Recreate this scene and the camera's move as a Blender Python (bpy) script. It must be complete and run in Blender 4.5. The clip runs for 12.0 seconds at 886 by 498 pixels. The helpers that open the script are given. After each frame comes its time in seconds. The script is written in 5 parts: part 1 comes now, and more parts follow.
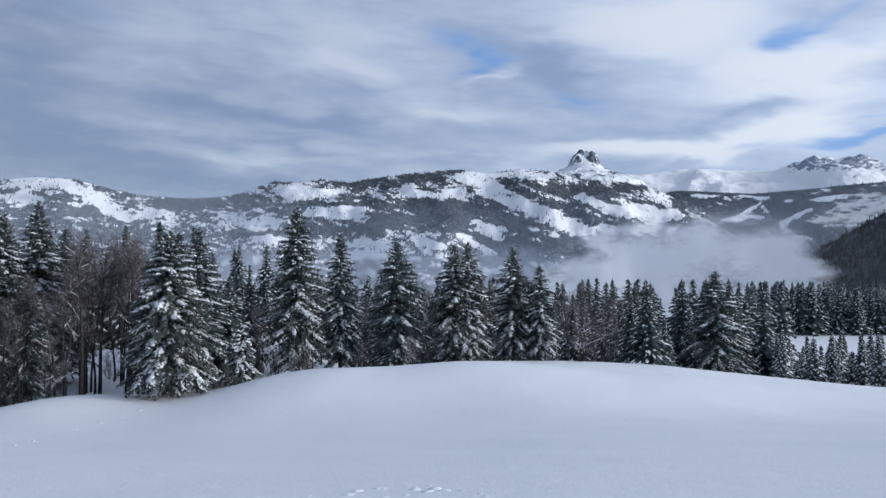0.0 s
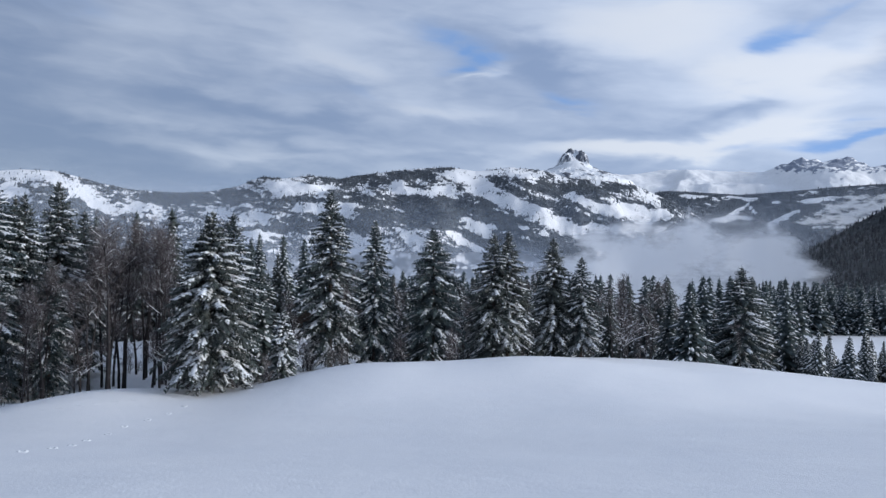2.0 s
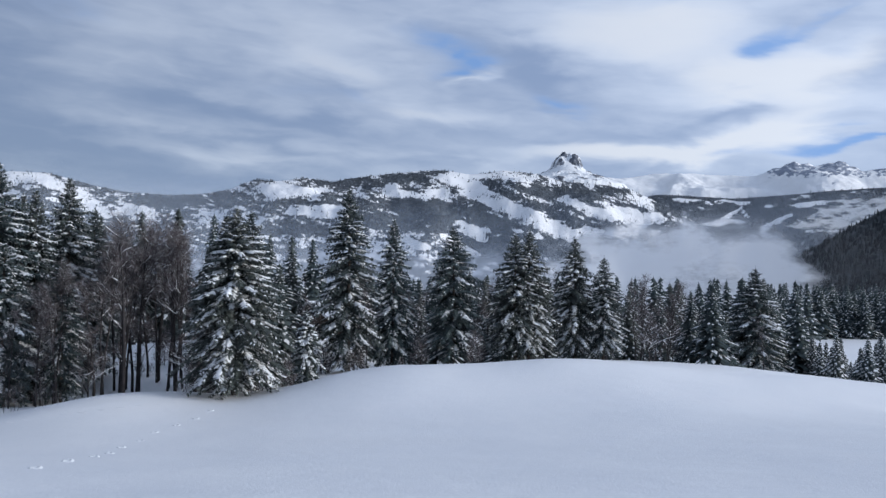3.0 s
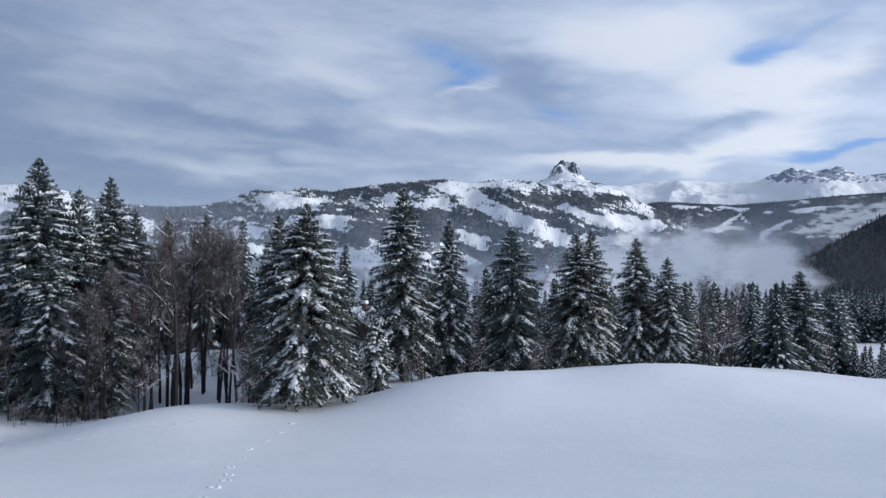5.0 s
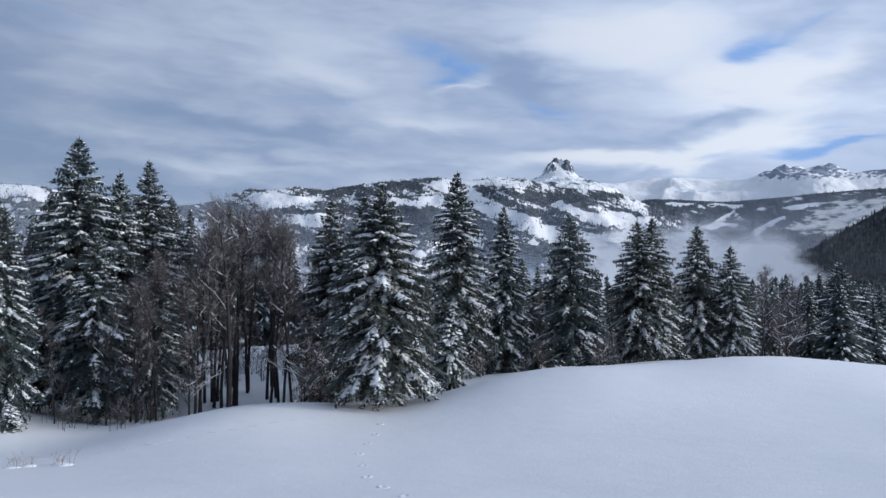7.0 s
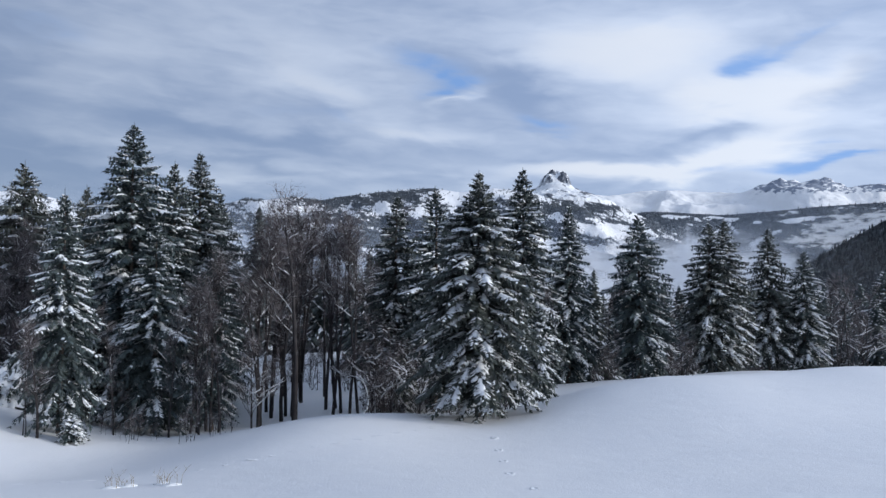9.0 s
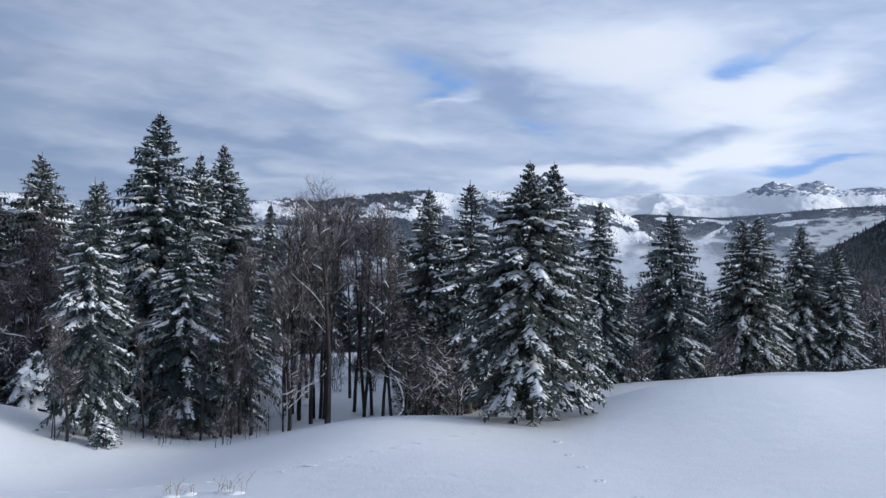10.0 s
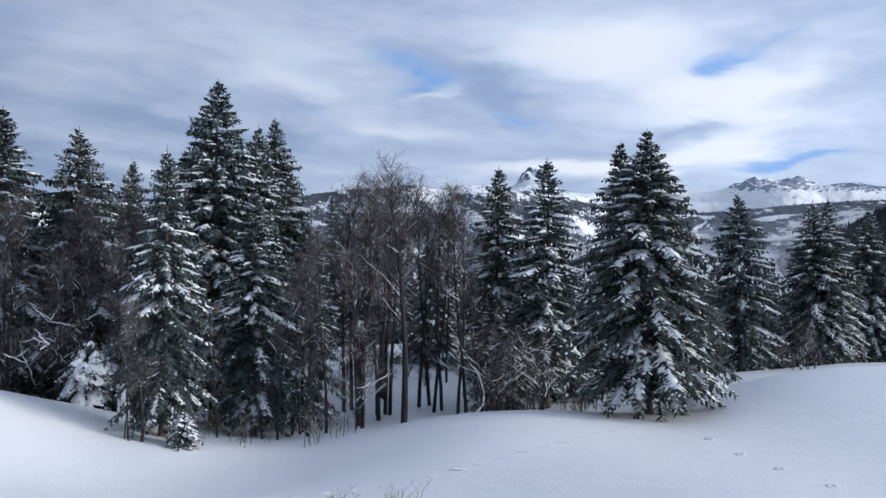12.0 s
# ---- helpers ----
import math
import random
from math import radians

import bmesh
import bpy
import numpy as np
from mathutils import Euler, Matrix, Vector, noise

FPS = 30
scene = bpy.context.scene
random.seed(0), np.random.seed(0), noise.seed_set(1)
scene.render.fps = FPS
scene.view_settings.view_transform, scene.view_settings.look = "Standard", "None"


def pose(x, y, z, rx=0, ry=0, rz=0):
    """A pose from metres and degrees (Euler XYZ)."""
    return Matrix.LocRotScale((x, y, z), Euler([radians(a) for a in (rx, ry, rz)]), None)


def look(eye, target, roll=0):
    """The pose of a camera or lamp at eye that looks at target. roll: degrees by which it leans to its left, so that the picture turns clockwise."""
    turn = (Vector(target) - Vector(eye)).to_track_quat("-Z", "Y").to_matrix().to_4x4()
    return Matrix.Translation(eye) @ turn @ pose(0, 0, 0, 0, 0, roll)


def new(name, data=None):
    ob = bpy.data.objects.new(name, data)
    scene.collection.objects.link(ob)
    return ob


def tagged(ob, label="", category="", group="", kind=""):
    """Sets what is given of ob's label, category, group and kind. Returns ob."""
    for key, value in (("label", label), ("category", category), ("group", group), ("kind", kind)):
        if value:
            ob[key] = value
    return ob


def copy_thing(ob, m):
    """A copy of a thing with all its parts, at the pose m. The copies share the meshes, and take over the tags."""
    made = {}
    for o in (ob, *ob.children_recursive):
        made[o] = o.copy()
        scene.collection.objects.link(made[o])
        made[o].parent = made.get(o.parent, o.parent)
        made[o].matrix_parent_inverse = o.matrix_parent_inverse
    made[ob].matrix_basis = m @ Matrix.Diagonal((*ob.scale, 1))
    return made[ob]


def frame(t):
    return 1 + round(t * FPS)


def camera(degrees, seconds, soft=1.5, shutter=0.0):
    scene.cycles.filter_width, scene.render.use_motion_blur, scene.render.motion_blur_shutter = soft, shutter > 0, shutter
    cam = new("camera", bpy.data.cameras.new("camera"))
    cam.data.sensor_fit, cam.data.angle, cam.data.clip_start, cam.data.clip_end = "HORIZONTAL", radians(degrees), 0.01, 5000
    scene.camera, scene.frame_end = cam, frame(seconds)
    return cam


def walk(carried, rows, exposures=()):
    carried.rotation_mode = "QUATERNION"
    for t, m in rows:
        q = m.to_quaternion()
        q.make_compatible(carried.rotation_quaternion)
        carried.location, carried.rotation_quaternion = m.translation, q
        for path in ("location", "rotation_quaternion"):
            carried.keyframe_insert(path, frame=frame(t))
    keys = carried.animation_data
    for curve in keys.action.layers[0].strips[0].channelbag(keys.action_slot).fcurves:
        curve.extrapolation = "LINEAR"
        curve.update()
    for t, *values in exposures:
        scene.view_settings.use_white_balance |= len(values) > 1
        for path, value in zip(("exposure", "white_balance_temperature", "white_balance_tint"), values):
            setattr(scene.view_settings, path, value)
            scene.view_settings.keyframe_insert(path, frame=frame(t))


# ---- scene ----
cam = camera(58.3, 12.0, soft=1.45)
METRES, EYE, TILT, LEAN, TURN = 52.0, 3.0, 1.0, 0.0, 0.0
ROWS = [
    (0.0, 0.0, 0.0, 0.0, 0.0, 0.0, 0.0),
    (0.5, -0.0321, 0.0252, -0.0052, -0.73, 0.12, -0.55),
    (1.0, -0.0645, 0.0501, -0.0102, -0.91, 0.22, -0.75),
    (1.5, -0.0967, 0.0763, -0.0151, -0.89, -0.04, -0.74),
    (2.0, -0.1293, 0.1003, -0.0202, -0.92, -0.16, -0.63),
    (2.5, -0.1616, 0.1252, -0.0247, -1.18, -0.02, -0.67),
    (3.0, -0.1941, 0.15, -0.0294, -1.44, 0.08, -0.74),
    (5.0, -0.3262, 0.2526, -0.0491, -1.58, 0.76, -0.19),
    (5.5, -0.3586, 0.2788, -0.054, -1.93, 0.68, -0.13),
    (6.0, -0.3909, 0.3054, -0.0586, -2.15, 0.65, -0.13),
    (6.5, -0.423, 0.3311, -0.0633, -2.18, 0.58, -0.02),
    (7.0, -0.4551, 0.3571, -0.068, -2.11, 0.65, 0.1),
    (9.0, -0.5862, 0.4593, -0.0859, -2.51, 1.45, -0.34),
    (9.5, -0.6166, 0.4828, -0.0901, -2.69, 1.6, -0.45),
    (10.0, -0.651, 0.5109, -0.0952, -3.01, 1.61, -0.47),
    (10.5, -0.681, 0.5353, -0.0987, -3.29, 1.46, -0.52),
    (11.0, -0.7156, 0.5633, -0.1037, -3.53, 1.23, -0.51),
    (11.5, -0.7457, 0.5876, -0.1084, -3.74, 1.2, -0.47),
    (12.0, -0.7816, 0.6131, -0.1131, -4.26, 1.28, -0.39),
]
walk(cam, [(t, pose(0, 0, EYE, TILT, LEAN, TURN) @ pose(METRES * x, METRES * y, METRES * z, 90 + pitch, roll, yaw)) for t, x, y, z, yaw, pitch, roll in ROWS],
     exposures=[(0.0, -0.05, 6340, 10), (5.0, -0.04, 6340, 10), (9.0, 0.04, 6350, 10), (12.0, 0.15, 6390, 10)])


def smooth(a, b, v):
    u = np.clip((v - a) / (b - a), 0, 1)
    return u * u * (3 - 2 * u)


# ---- world and sun ----
SUN_AZ, SUN_EL = radians(103), radians(14)      # from straight ahead towards the right, and up
world = bpy.data.worlds.new("sky")
scene.world = world
world.use_nodes = True
WN, WL = world.node_tree.nodes, world.node_tree.links
WN.clear()


def wmath(op, a, b=None, c=None):
    n = WN.new("ShaderNodeMath")
    n.operation = op
    for k, v in enumerate((a, b, c)):
        if v is None:
            continue
        if isinstance(v, (int, float)):
            n.inputs[k].default_value = v
        else:
            WL.new(v, n.inputs[k])
    return n.outputs[0]


def wmix(f, a, b):
    n = WN.new("ShaderNodeMix")
    n.data_type = "RGBA"
    for sock, v in ((n.inputs[0], f), (n.inputs[6], a), (n.inputs[7], b)):
        if isinstance(v, (tuple, float, int)):
            sock.default_value = v
        else:
            WL.new(v, sock)
    return n.outputs[2]


def wnoise(vec, scale, detail, rough=0.5, distort=0.0):
    n = WN.new("ShaderNodeTexNoise")
    n.inputs["Scale"].default_value, n.inputs["Detail"].default_value = scale, detail
    n.inputs["Roughness"].default_value, n.inputs["Distortion"].default_value = rough, distort
    WL.new(vec, n.inputs["Vector"])
    return n.outputs[0]


def build_world():
    tc = WN.new("ShaderNodeTexCoord")
    sep = WN.new("ShaderNodeSeparateXYZ")
    WL.new(tc.outputs["Generated"], sep.inputs[0])
    x, y, z = sep.outputs
    az = wmath("ARCTAN2", x, y)
    el = wmath("ARCSINE", z)
    # streaky cloud coordinates: long across the sky, thin in height
    comb = WN.new("ShaderNodeCombineXYZ")
    WL.new(wmath("ADD", wmath("MULTIPLY", az, 1.0), wmath("MULTIPLY", el, 0.55)), comb.inputs[0])
    WL.new(wmath("MULTIPLY", el, 3.2), comb.inputs[1])
    big = wnoise(comb.outputs[0], 3.4, 4, 0.42, 0.5)
    fine = wnoise(comb.outputs[0], 9.0, 5, 0.48, 0.4)
    clump = wnoise(comb.outputs[0], 21.0, 5, 0.5, 0.6)
    flat = WN.new("ShaderNodeCombineXYZ")
    WL.new(wmath("ADD", wmath("MULTIPLY", az, 0.9), 7.0), flat.inputs[0])
    WL.new(wmath("ADD", wmath("MULTIPLY", el, 8.0), wmath("MULTIPLY", az, 0.8)), flat.inputs[1])
    streak = wnoise(flat.outputs[0], 4.5, 4, 0.45, 0.35)
    # drawn-out wisps: the cloud coordinates are bent by two noises
    waz = wmath("ADD", az, wmath("MULTIPLY", wmath("SUBTRACT", wnoise(comb.outputs[0], 6.0, 4), 0.5), 0.13))
    wel = wmath("ADD", el, wmath("MULTIPLY", wmath("SUBTRACT", fine, 0.5), 0.062))

    def spot(a, e, w, h, slant, amount):
        da = wmath("SUBTRACT", waz, a)
        de = wmath("DIVIDE", wmath("MULTIPLY_ADD", da, -slant, wmath("SUBTRACT", wel, e)), h * 1.25)
        da = wmath("DIVIDE", da, w * 1.2)
        r2 = wmath("MULTIPLY_ADD", da, da, wmath("MULTIPLY", de, de))
        return wmath("MULTIPLY", wmath("EXPONENT", wmath("MULTIPLY", r2, -1.0)), amount)

    def total(spots):
        s = spots[0]
        for q in spots[1:]:
            s = wmath("ADD", s, q)
        return s

    def ramp(v, lo, hi):
        n = WN.new("ShaderNodeMapRange")
        n.interpolation_type = "SMOOTHSTEP"
        WL.new(v, n.inputs[0])
        n.inputs[1].default_value, n.inputs[2].default_value = lo, hi
        return n.outputs[0]

    # gaps of blue sky, grey veils and bright banks: azimuth, height, half width, half height, slant, amount
    blue = total([spot(*v) for v in (
        (0.033, 0.261, 0.041, 0.021, -0.30, 1.1), (0.045, 0.238, 0.023, 0.009, 0.30, 0.8), (0.180, 0.197, 0.030, 0.009, -0.25, 0.8), (0.411, 0.263, 0.026, 0.013, 0.30, 0.8), (0.425, 0.248, 0.020, 0.008, 0.10, 0.45),
        (0.452, 0.266, 0.036, 0.006, 0.42, 0.55), (0.489, 0.278, 0.032, 0.006, 0.50, 0.5), (0.374, 0.136, 0.034, 0.006, 0.00, 0.9), (0.470, 0.138, 0.034, 0.005, 0.0, 1.1), (0.525, 0.142, 0.030, 0.005, 0.0, 1.2),
        (0.512, 0.160, 0.021, 0.004, 0.20, 0.6), (-0.155, 0.207, 0.046, 0.011, -0.15, 0.3), (-0.088, 0.206, 0.036, 0.009, -0.30, 0.3), (-0.430, 0.280, 0.050, 0.013, 0.00, 0.5))])
    grey = total([spot(*v) for v in (
        (-0.199, 0.175, 0.107, 0.009, -0.12, 0.8), (-0.206, 0.145, 0.085, 0.006, -0.08, 0.7), (-0.427, 0.147, 0.092, 0.006, -0.10, 0.5), (-0.409, 0.125, 0.100, 0.007, -0.05, 0.6),
        (-0.291, 0.096, 0.107, 0.018, 0.00, 0.9), (0.358, 0.176, 0.085, 0.008, 0.12, 0.6), (0.142, 0.235, 0.053, 0.020, -0.42, 1.0), (-0.031, 0.125, 0.085, 0.006, 0.00, 0.5),
        (-0.485, 0.206, 0.050, 0.078, 0.00, 0.6), (-0.088, 0.206, 0.050, 0.011, -0.25, 0.5), (0.520, 0.233, 0.028, 0.014, 0.50, 0.7),
        (0.167, 0.153, 0.071, 0.005, -0.05, 0.4), (-0.350, 0.201, 0.128, 0.014, -0.10, 0.3), (0.249, 0.300, 0.043, 0.014, -0.20, 0.3))])
    bright = total([spot(*v) for v in (
        (-0.099, 0.238, 0.064, 0.014, -0.32, 0.6), (-0.046, 0.194, 0.050, 0.010, -0.20, 0.5), (0.173, 0.287, 0.064, 0.025, -0.10, 0.5), (0.302, 0.265, 0.092, 0.032, -0.25, 0.9),
        (0.386, 0.218, 0.092, 0.018, 0.20, 0.9), (0.481, 0.216, 0.064, 0.023, 0.40, 1.0), (0.440, 0.170, 0.107, 0.011, 0.25, 0.6), (0.069, 0.227, 0.032, 0.006, 0.45, 0.7),
        (0.054, 0.181, 0.085, 0.009, -0.05, 0.5), (-0.205, 0.129, 0.092, 0.006, -0.05, 0.5), (-0.298, 0.156, 0.071, 0.005, -0.10, 0.4), (0.263, 0.138, 0.120, 0.013, 0.00, 1.4),
        (0.429, 0.152, 0.078, 0.009, 0.10, 1.0), (-0.146, 0.287, 0.114, 0.027, -0.10, 0.5), (-0.332, 0.254, 0.107, 0.028, -0.05, 0.2), (0.335, 0.300, 0.085, 0.021, 0.00, 0.6))])
    gap = ramp(wmath("MULTIPLY", blue, wmath("ADD", wmath("MULTIPLY", wmath("ADD", fine, wmath("ADD", streak, clump)), 1.4), -1.1)), 0.05, 1.35)
    sky = WN.new("ShaderNodeTexSky")
    sky.sky_type, sky.sun_disc = "NISHITA", False
    sky.sun_elevation, sky.sun_rotation, sky.altitude = SUN_EL, SUN_AZ, 1300
    wisp = wmath("ADD", wmath("MULTIPLY", wmath("SUBTRACT", big, 0.5), 0.55), wmath("ADD", wmath("MULTIPLY", wmath("SUBTRACT", fine, 0.5), 0.42), wmath("MULTIPLY_ADD", wmath("SUBTRACT", clump, 0.5), 0.34, wmath("MULTIPLY", wmath("SUBTRACT", streak, 0.5), 0.52))))
    shade = ramp(wmath("ADD", wmath("ADD", wisp, 0.46), wmath("MULTIPLY", wmath("SUBTRACT", bright, grey), 0.46)), 0.0, 1.0)
    cloud = wmix(shade, (2.75, 3.65, 5.60, 1), (6.0, 6.85, 8.5, 1))
    cloud = wmix(wmath("MULTIPLY", ramp(bright, 0.35, 1.3), 0.6), cloud, (8.2, 8.4, 8.8, 1))
    low = ramp(el, 0.10, -0.02)
    cloud = wmix(wmath("MULTIPLY", low, 0.5), cloud, (3.7, 4.5, 6.2, 1))
    color = wmix(wmath("MULTIPLY", gap, 0.85), cloud, (1.75, 3.5, 7.2, 1))
    # the veil glows towards the hidden sun
    glow = wmath("ADD", wmath("MULTIPLY", wmath("ADD", x, 0.05), 0.40), wmath("SUBTRACT", 1.0, wmath("MULTIPLY", ramp(el, 0.42, 1.1), 0.04)))
    gl = WN.new("ShaderNodeVectorMath")
    gl.operation = "SCALE"
    WL.new(color, gl.inputs[0])
    WL.new(glow, gl.inputs["Scale"])
    clear = wmix(0.12, gl.outputs[0], sky.outputs[0])
    bg = WN.new("ShaderNodeBackground")
    bg.inputs[1].default_value = 0.097
    WL.new(clear, bg.inputs[0])
    out = WN.new("ShaderNodeOutputWorld")
    WL.new(bg.outputs[0], out.inputs[0])


build_world()
sun = new("sun", bpy.data.lights.new("sun", "SUN"))
sun.data.energy, sun.data.angle, sun.data.color = 3.1, radians(18), (1.0, 0.98, 0.95)
sun.matrix_basis = look((0, 0, 0), (-math.sin(SUN_AZ) * math.cos(SUN_EL), -math.cos(SUN_AZ) * math.cos(SUN_EL), -math.sin(SUN_EL)))


# ---- materials ----
def material(name, rough=0.8, spec=0.3):
    m = bpy.data.materials.new(name)
    m.use_nodes = True
    b = m.node_tree.nodes["Principled BSDF"]
    b.inputs["Roughness"].default_value = rough
    b.inputs["Specular IOR Level"].default_value = spec
    return m, m.node_tree.nodes, m.node_tree.links, b


def noise_node(N, L, scale, detail=4, coord="Object", rough=0.55, stretch=None):
    tc = N.new("ShaderNodeTexCoord")
    n = N.new("ShaderNodeTexNoise")
    n.inputs["Scale"].default_value, n.inputs["Detail"].default_value, n.inputs["Roughness"].default_value = scale, detail, rough
    vec = tc.outputs[coord]
    if stretch:
        mp = N.new("ShaderNodeMapping")
        mp.inputs["Scale"].default_value = stretch
        L.new(vec, mp.inputs[0])
        vec = mp.outputs[0]
    L.new(vec, n.inputs["Vector"])
    return n.outputs[0]


def ramp_node(N, L, fac, stops):
    r = N.new("ShaderNodeValToRGB")
    while len(r.color_ramp.elements) < len(stops):
        r.color_ramp.elements.new(0.5)
    for e, (p, c) in zip(r.color_ramp.elements, stops):
        e.position, e.color = p, (*c, 1)
    L.new(fac, r.inputs[0])
    return r.outputs[0]


def mix_node(N, L, fac, a, b, mode="MIX"):
    n = N.new("ShaderNodeMix")
    n.data_type, n.blend_type = "RGBA", mode
    for sock, v in ((n.inputs[0], fac), (n.inputs[6], a), (n.inputs[7], b)):
        if isinstance(v, (int, float)):
            sock.default_value = v
        elif isinstance(v, tuple):
            sock.default_value = (*v, 1)
        else:
            L.new(v, sock)
    return n.outputs[2]


def bump_node(N, L, b, height, strength, dist):
    n = N.new("ShaderNodeBump")
    n.inputs["Strength"].default_value, n.inputs["Distance"].default_value = strength, dist
    L.new(height, n.inputs["Height"])
    L.new(n.outputs[0], b.inputs["Normal"])


def snow_ground_material():
    m, N, L, b = material("field_snow", 0.5, 0.5)
    drift = noise_node(N, L, 0.09, 4, stretch=(1.0, 0.45, 1.0))
    grain = noise_node(N, L, 9.0, 6)
    mid = noise_node(N, L, 0.9, 5)
    col = ramp_node(N, L, drift, [(0.3, (0.80, 0.815, 0.84)), (0.7, (0.88, 0.885, 0.89))])
    col = mix_node(N, L, 0.12, col, ramp_node(N, L, grain, [(0.3, (0.6, 0.63, 0.68)), (0.7, (0.95, 0.95, 0.95))]))
    L.new(col, b.inputs["Base Color"])
    h = mix_node(N, L, 0.3, mid, grain)
    bump_node(N, L, b, h, 0.3, 0.2)
    return m


def snow_bough_material():
    m, N, L, b = material("bough_snow", 0.8, 0.2)
    n = noise_node(N, L, 3.5, 4)
    L.new(ramp_node(N, L, n, [(0.3, (0.72, 0.75, 0.78)), (0.65, (0.90, 0.905, 0.91))]), b.inputs["Base Color"])
    bump_node(N, L, b, noise_node(N, L, 14.0, 3), 0.4, 0.05)
    return m


def needle_material():
    m, N, L, b = material("spruce_needles", 0.7, 0.2)
    info = N.new("ShaderNodeObjectInfo")
    n = noise_node(N, L, 1.1, 5)
    geo = N.new("ShaderNodeNewGeometry")
    col = ramp_node(N, L, n, [(0.25, (0.060, 0.075, 0.070)), (0.55, (0.088, 0.103, 0.094)), (0.8, (0.145, 0.130, 0.118))])
    col = mix_node(N, L, geo.outputs["Random Per Island"], col, mix_node(N, L, 1.0, col, (0.55, 0.62, 0.62), "MULTIPLY"))
    # frost dusting and a few browned sprays
    frost = noise_node(N, L, 6.0, 4)
    col = mix_node(N, L, ramp_node(N, L, frost, [(0.52, (0, 0, 0)), (0.76, (0.42, 0.42, 0.42))]), col, (0.41, 0.46, 0.52))
    tint = ramp_node(N, L, info.outputs["Random"], [(0.0, (0.86, 0.96, 1.04)), (1.0, (1.10, 1.02, 0.97))])
    L.new(mix_node(N, L, 1.0, col, tint, "MULTIPLY"), b.inputs["Base Color"])
    return m


def bark_material(name, dark, pale):
    m, N, L, b = material(name, 0.9, 0.15)
    n = noise_node(N, L, 5.0, 6, stretch=(1, 1, 0.25))
    frost = noise_node(N, L, 1.6, 4)
    col = ramp_node(N, L, n, [(0.3, dark), (0.7, pale)])
    col = mix_node(N, L, ramp_node(N, L, frost, [(0.64, (0, 0, 0)), (0.76, (0.3, 0.3, 0.3))]), col, (0.6, 0.63, 0.67))
    L.new(col, b.inputs["Base Color"])
    bump_node(N, L, b, n, 0.6, 0.03)
    return m


def twig_material():
    m, N, L, b = material("bare_twigs", 0.85, 0.15)
    geo = N.new("ShaderNodeNewGeometry")
    col = ramp_node(N, L, geo.outputs["Random Per Island"], [(0.0, (0.056, 0.047, 0.049)), (0.66, (0.112, 0.094, 0.095)), (0.95, (0.38, 0.37, 0.38))])
    L.new(col, b.inputs["Base Color"])
    return m


def mountain_material(name, rock, snow, tone):
    """Snow, with woodland floor where the mesh is wooded and rock where it is steep."""
    m, N, L, b = material(name, 0.85, 0.1)
    at = N.new("ShaderNodeAttribute")
    at.attribute_name = "wooded"
    n = noise_node(N, L, 0.012, 8, rough=0.65)
    f = noise_node(N, L, 0.05, 8, rough=0.7)
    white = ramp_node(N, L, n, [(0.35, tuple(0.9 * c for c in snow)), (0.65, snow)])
    wood = ramp_node(N, L, f, [(0.35, tuple(0.42 * c for c in tone)), (0.55, tone), (0.75, (0.28, 0.30, 0.33))])
    fac = N.new("ShaderNodeMath")
    fac.operation = "ADD"
    L.new(at.outputs["Fac"], fac.inputs[0])
    sub = N.new("ShaderNodeMath")
    sub.operation = "MULTIPLY_ADD"
    L.new(f, sub.inputs[0])
    sub.inputs[1].default_value, sub.inputs[2].default_value = 0.6, -0.30
    L.new(sub.outputs[0], fac.inputs[1])
    edge = ramp_node(N, L, fac.outputs[0], [(0.42, (0, 0, 0)), (0.55, (1, 1, 1))])
    col = mix_node(N, L, edge, white, wood)
    geo = N.new("ShaderNodeNewGeometry")
    sep = N.new("ShaderNodeSeparateXYZ")
    L.new(geo.outputs["True Normal"], sep.inputs[0])
    mr = N.new("ShaderNodeMath")
    mr.operation = "MULTIPLY_ADD"
    L.new(n, mr.inputs[0])
    mr.inputs[1].default_value = 0.5
    L.new(sep.outputs[2], mr.inputs[2])
    steep = ramp_node(N, L, mr.outputs[0], [(0.52, (1, 1, 1)), (0.68, (0, 0, 0))])
    rocky = ramp_node(N, L, f, [(0.35, tuple(0.5 * c for c in rock)), (0.7, tuple(min(1, 1.7 * c) for c in rock))])
    col = mix_node(N, L, steep, col, rocky)
    L.new(col, b.inputs["Base Color"])
    bump_node(N, L, b, f, 0.3, 6.0)
    return m


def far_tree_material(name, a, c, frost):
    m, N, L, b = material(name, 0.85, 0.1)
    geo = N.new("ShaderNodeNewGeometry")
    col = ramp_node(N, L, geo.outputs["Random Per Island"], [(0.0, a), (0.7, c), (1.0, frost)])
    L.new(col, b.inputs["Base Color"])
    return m


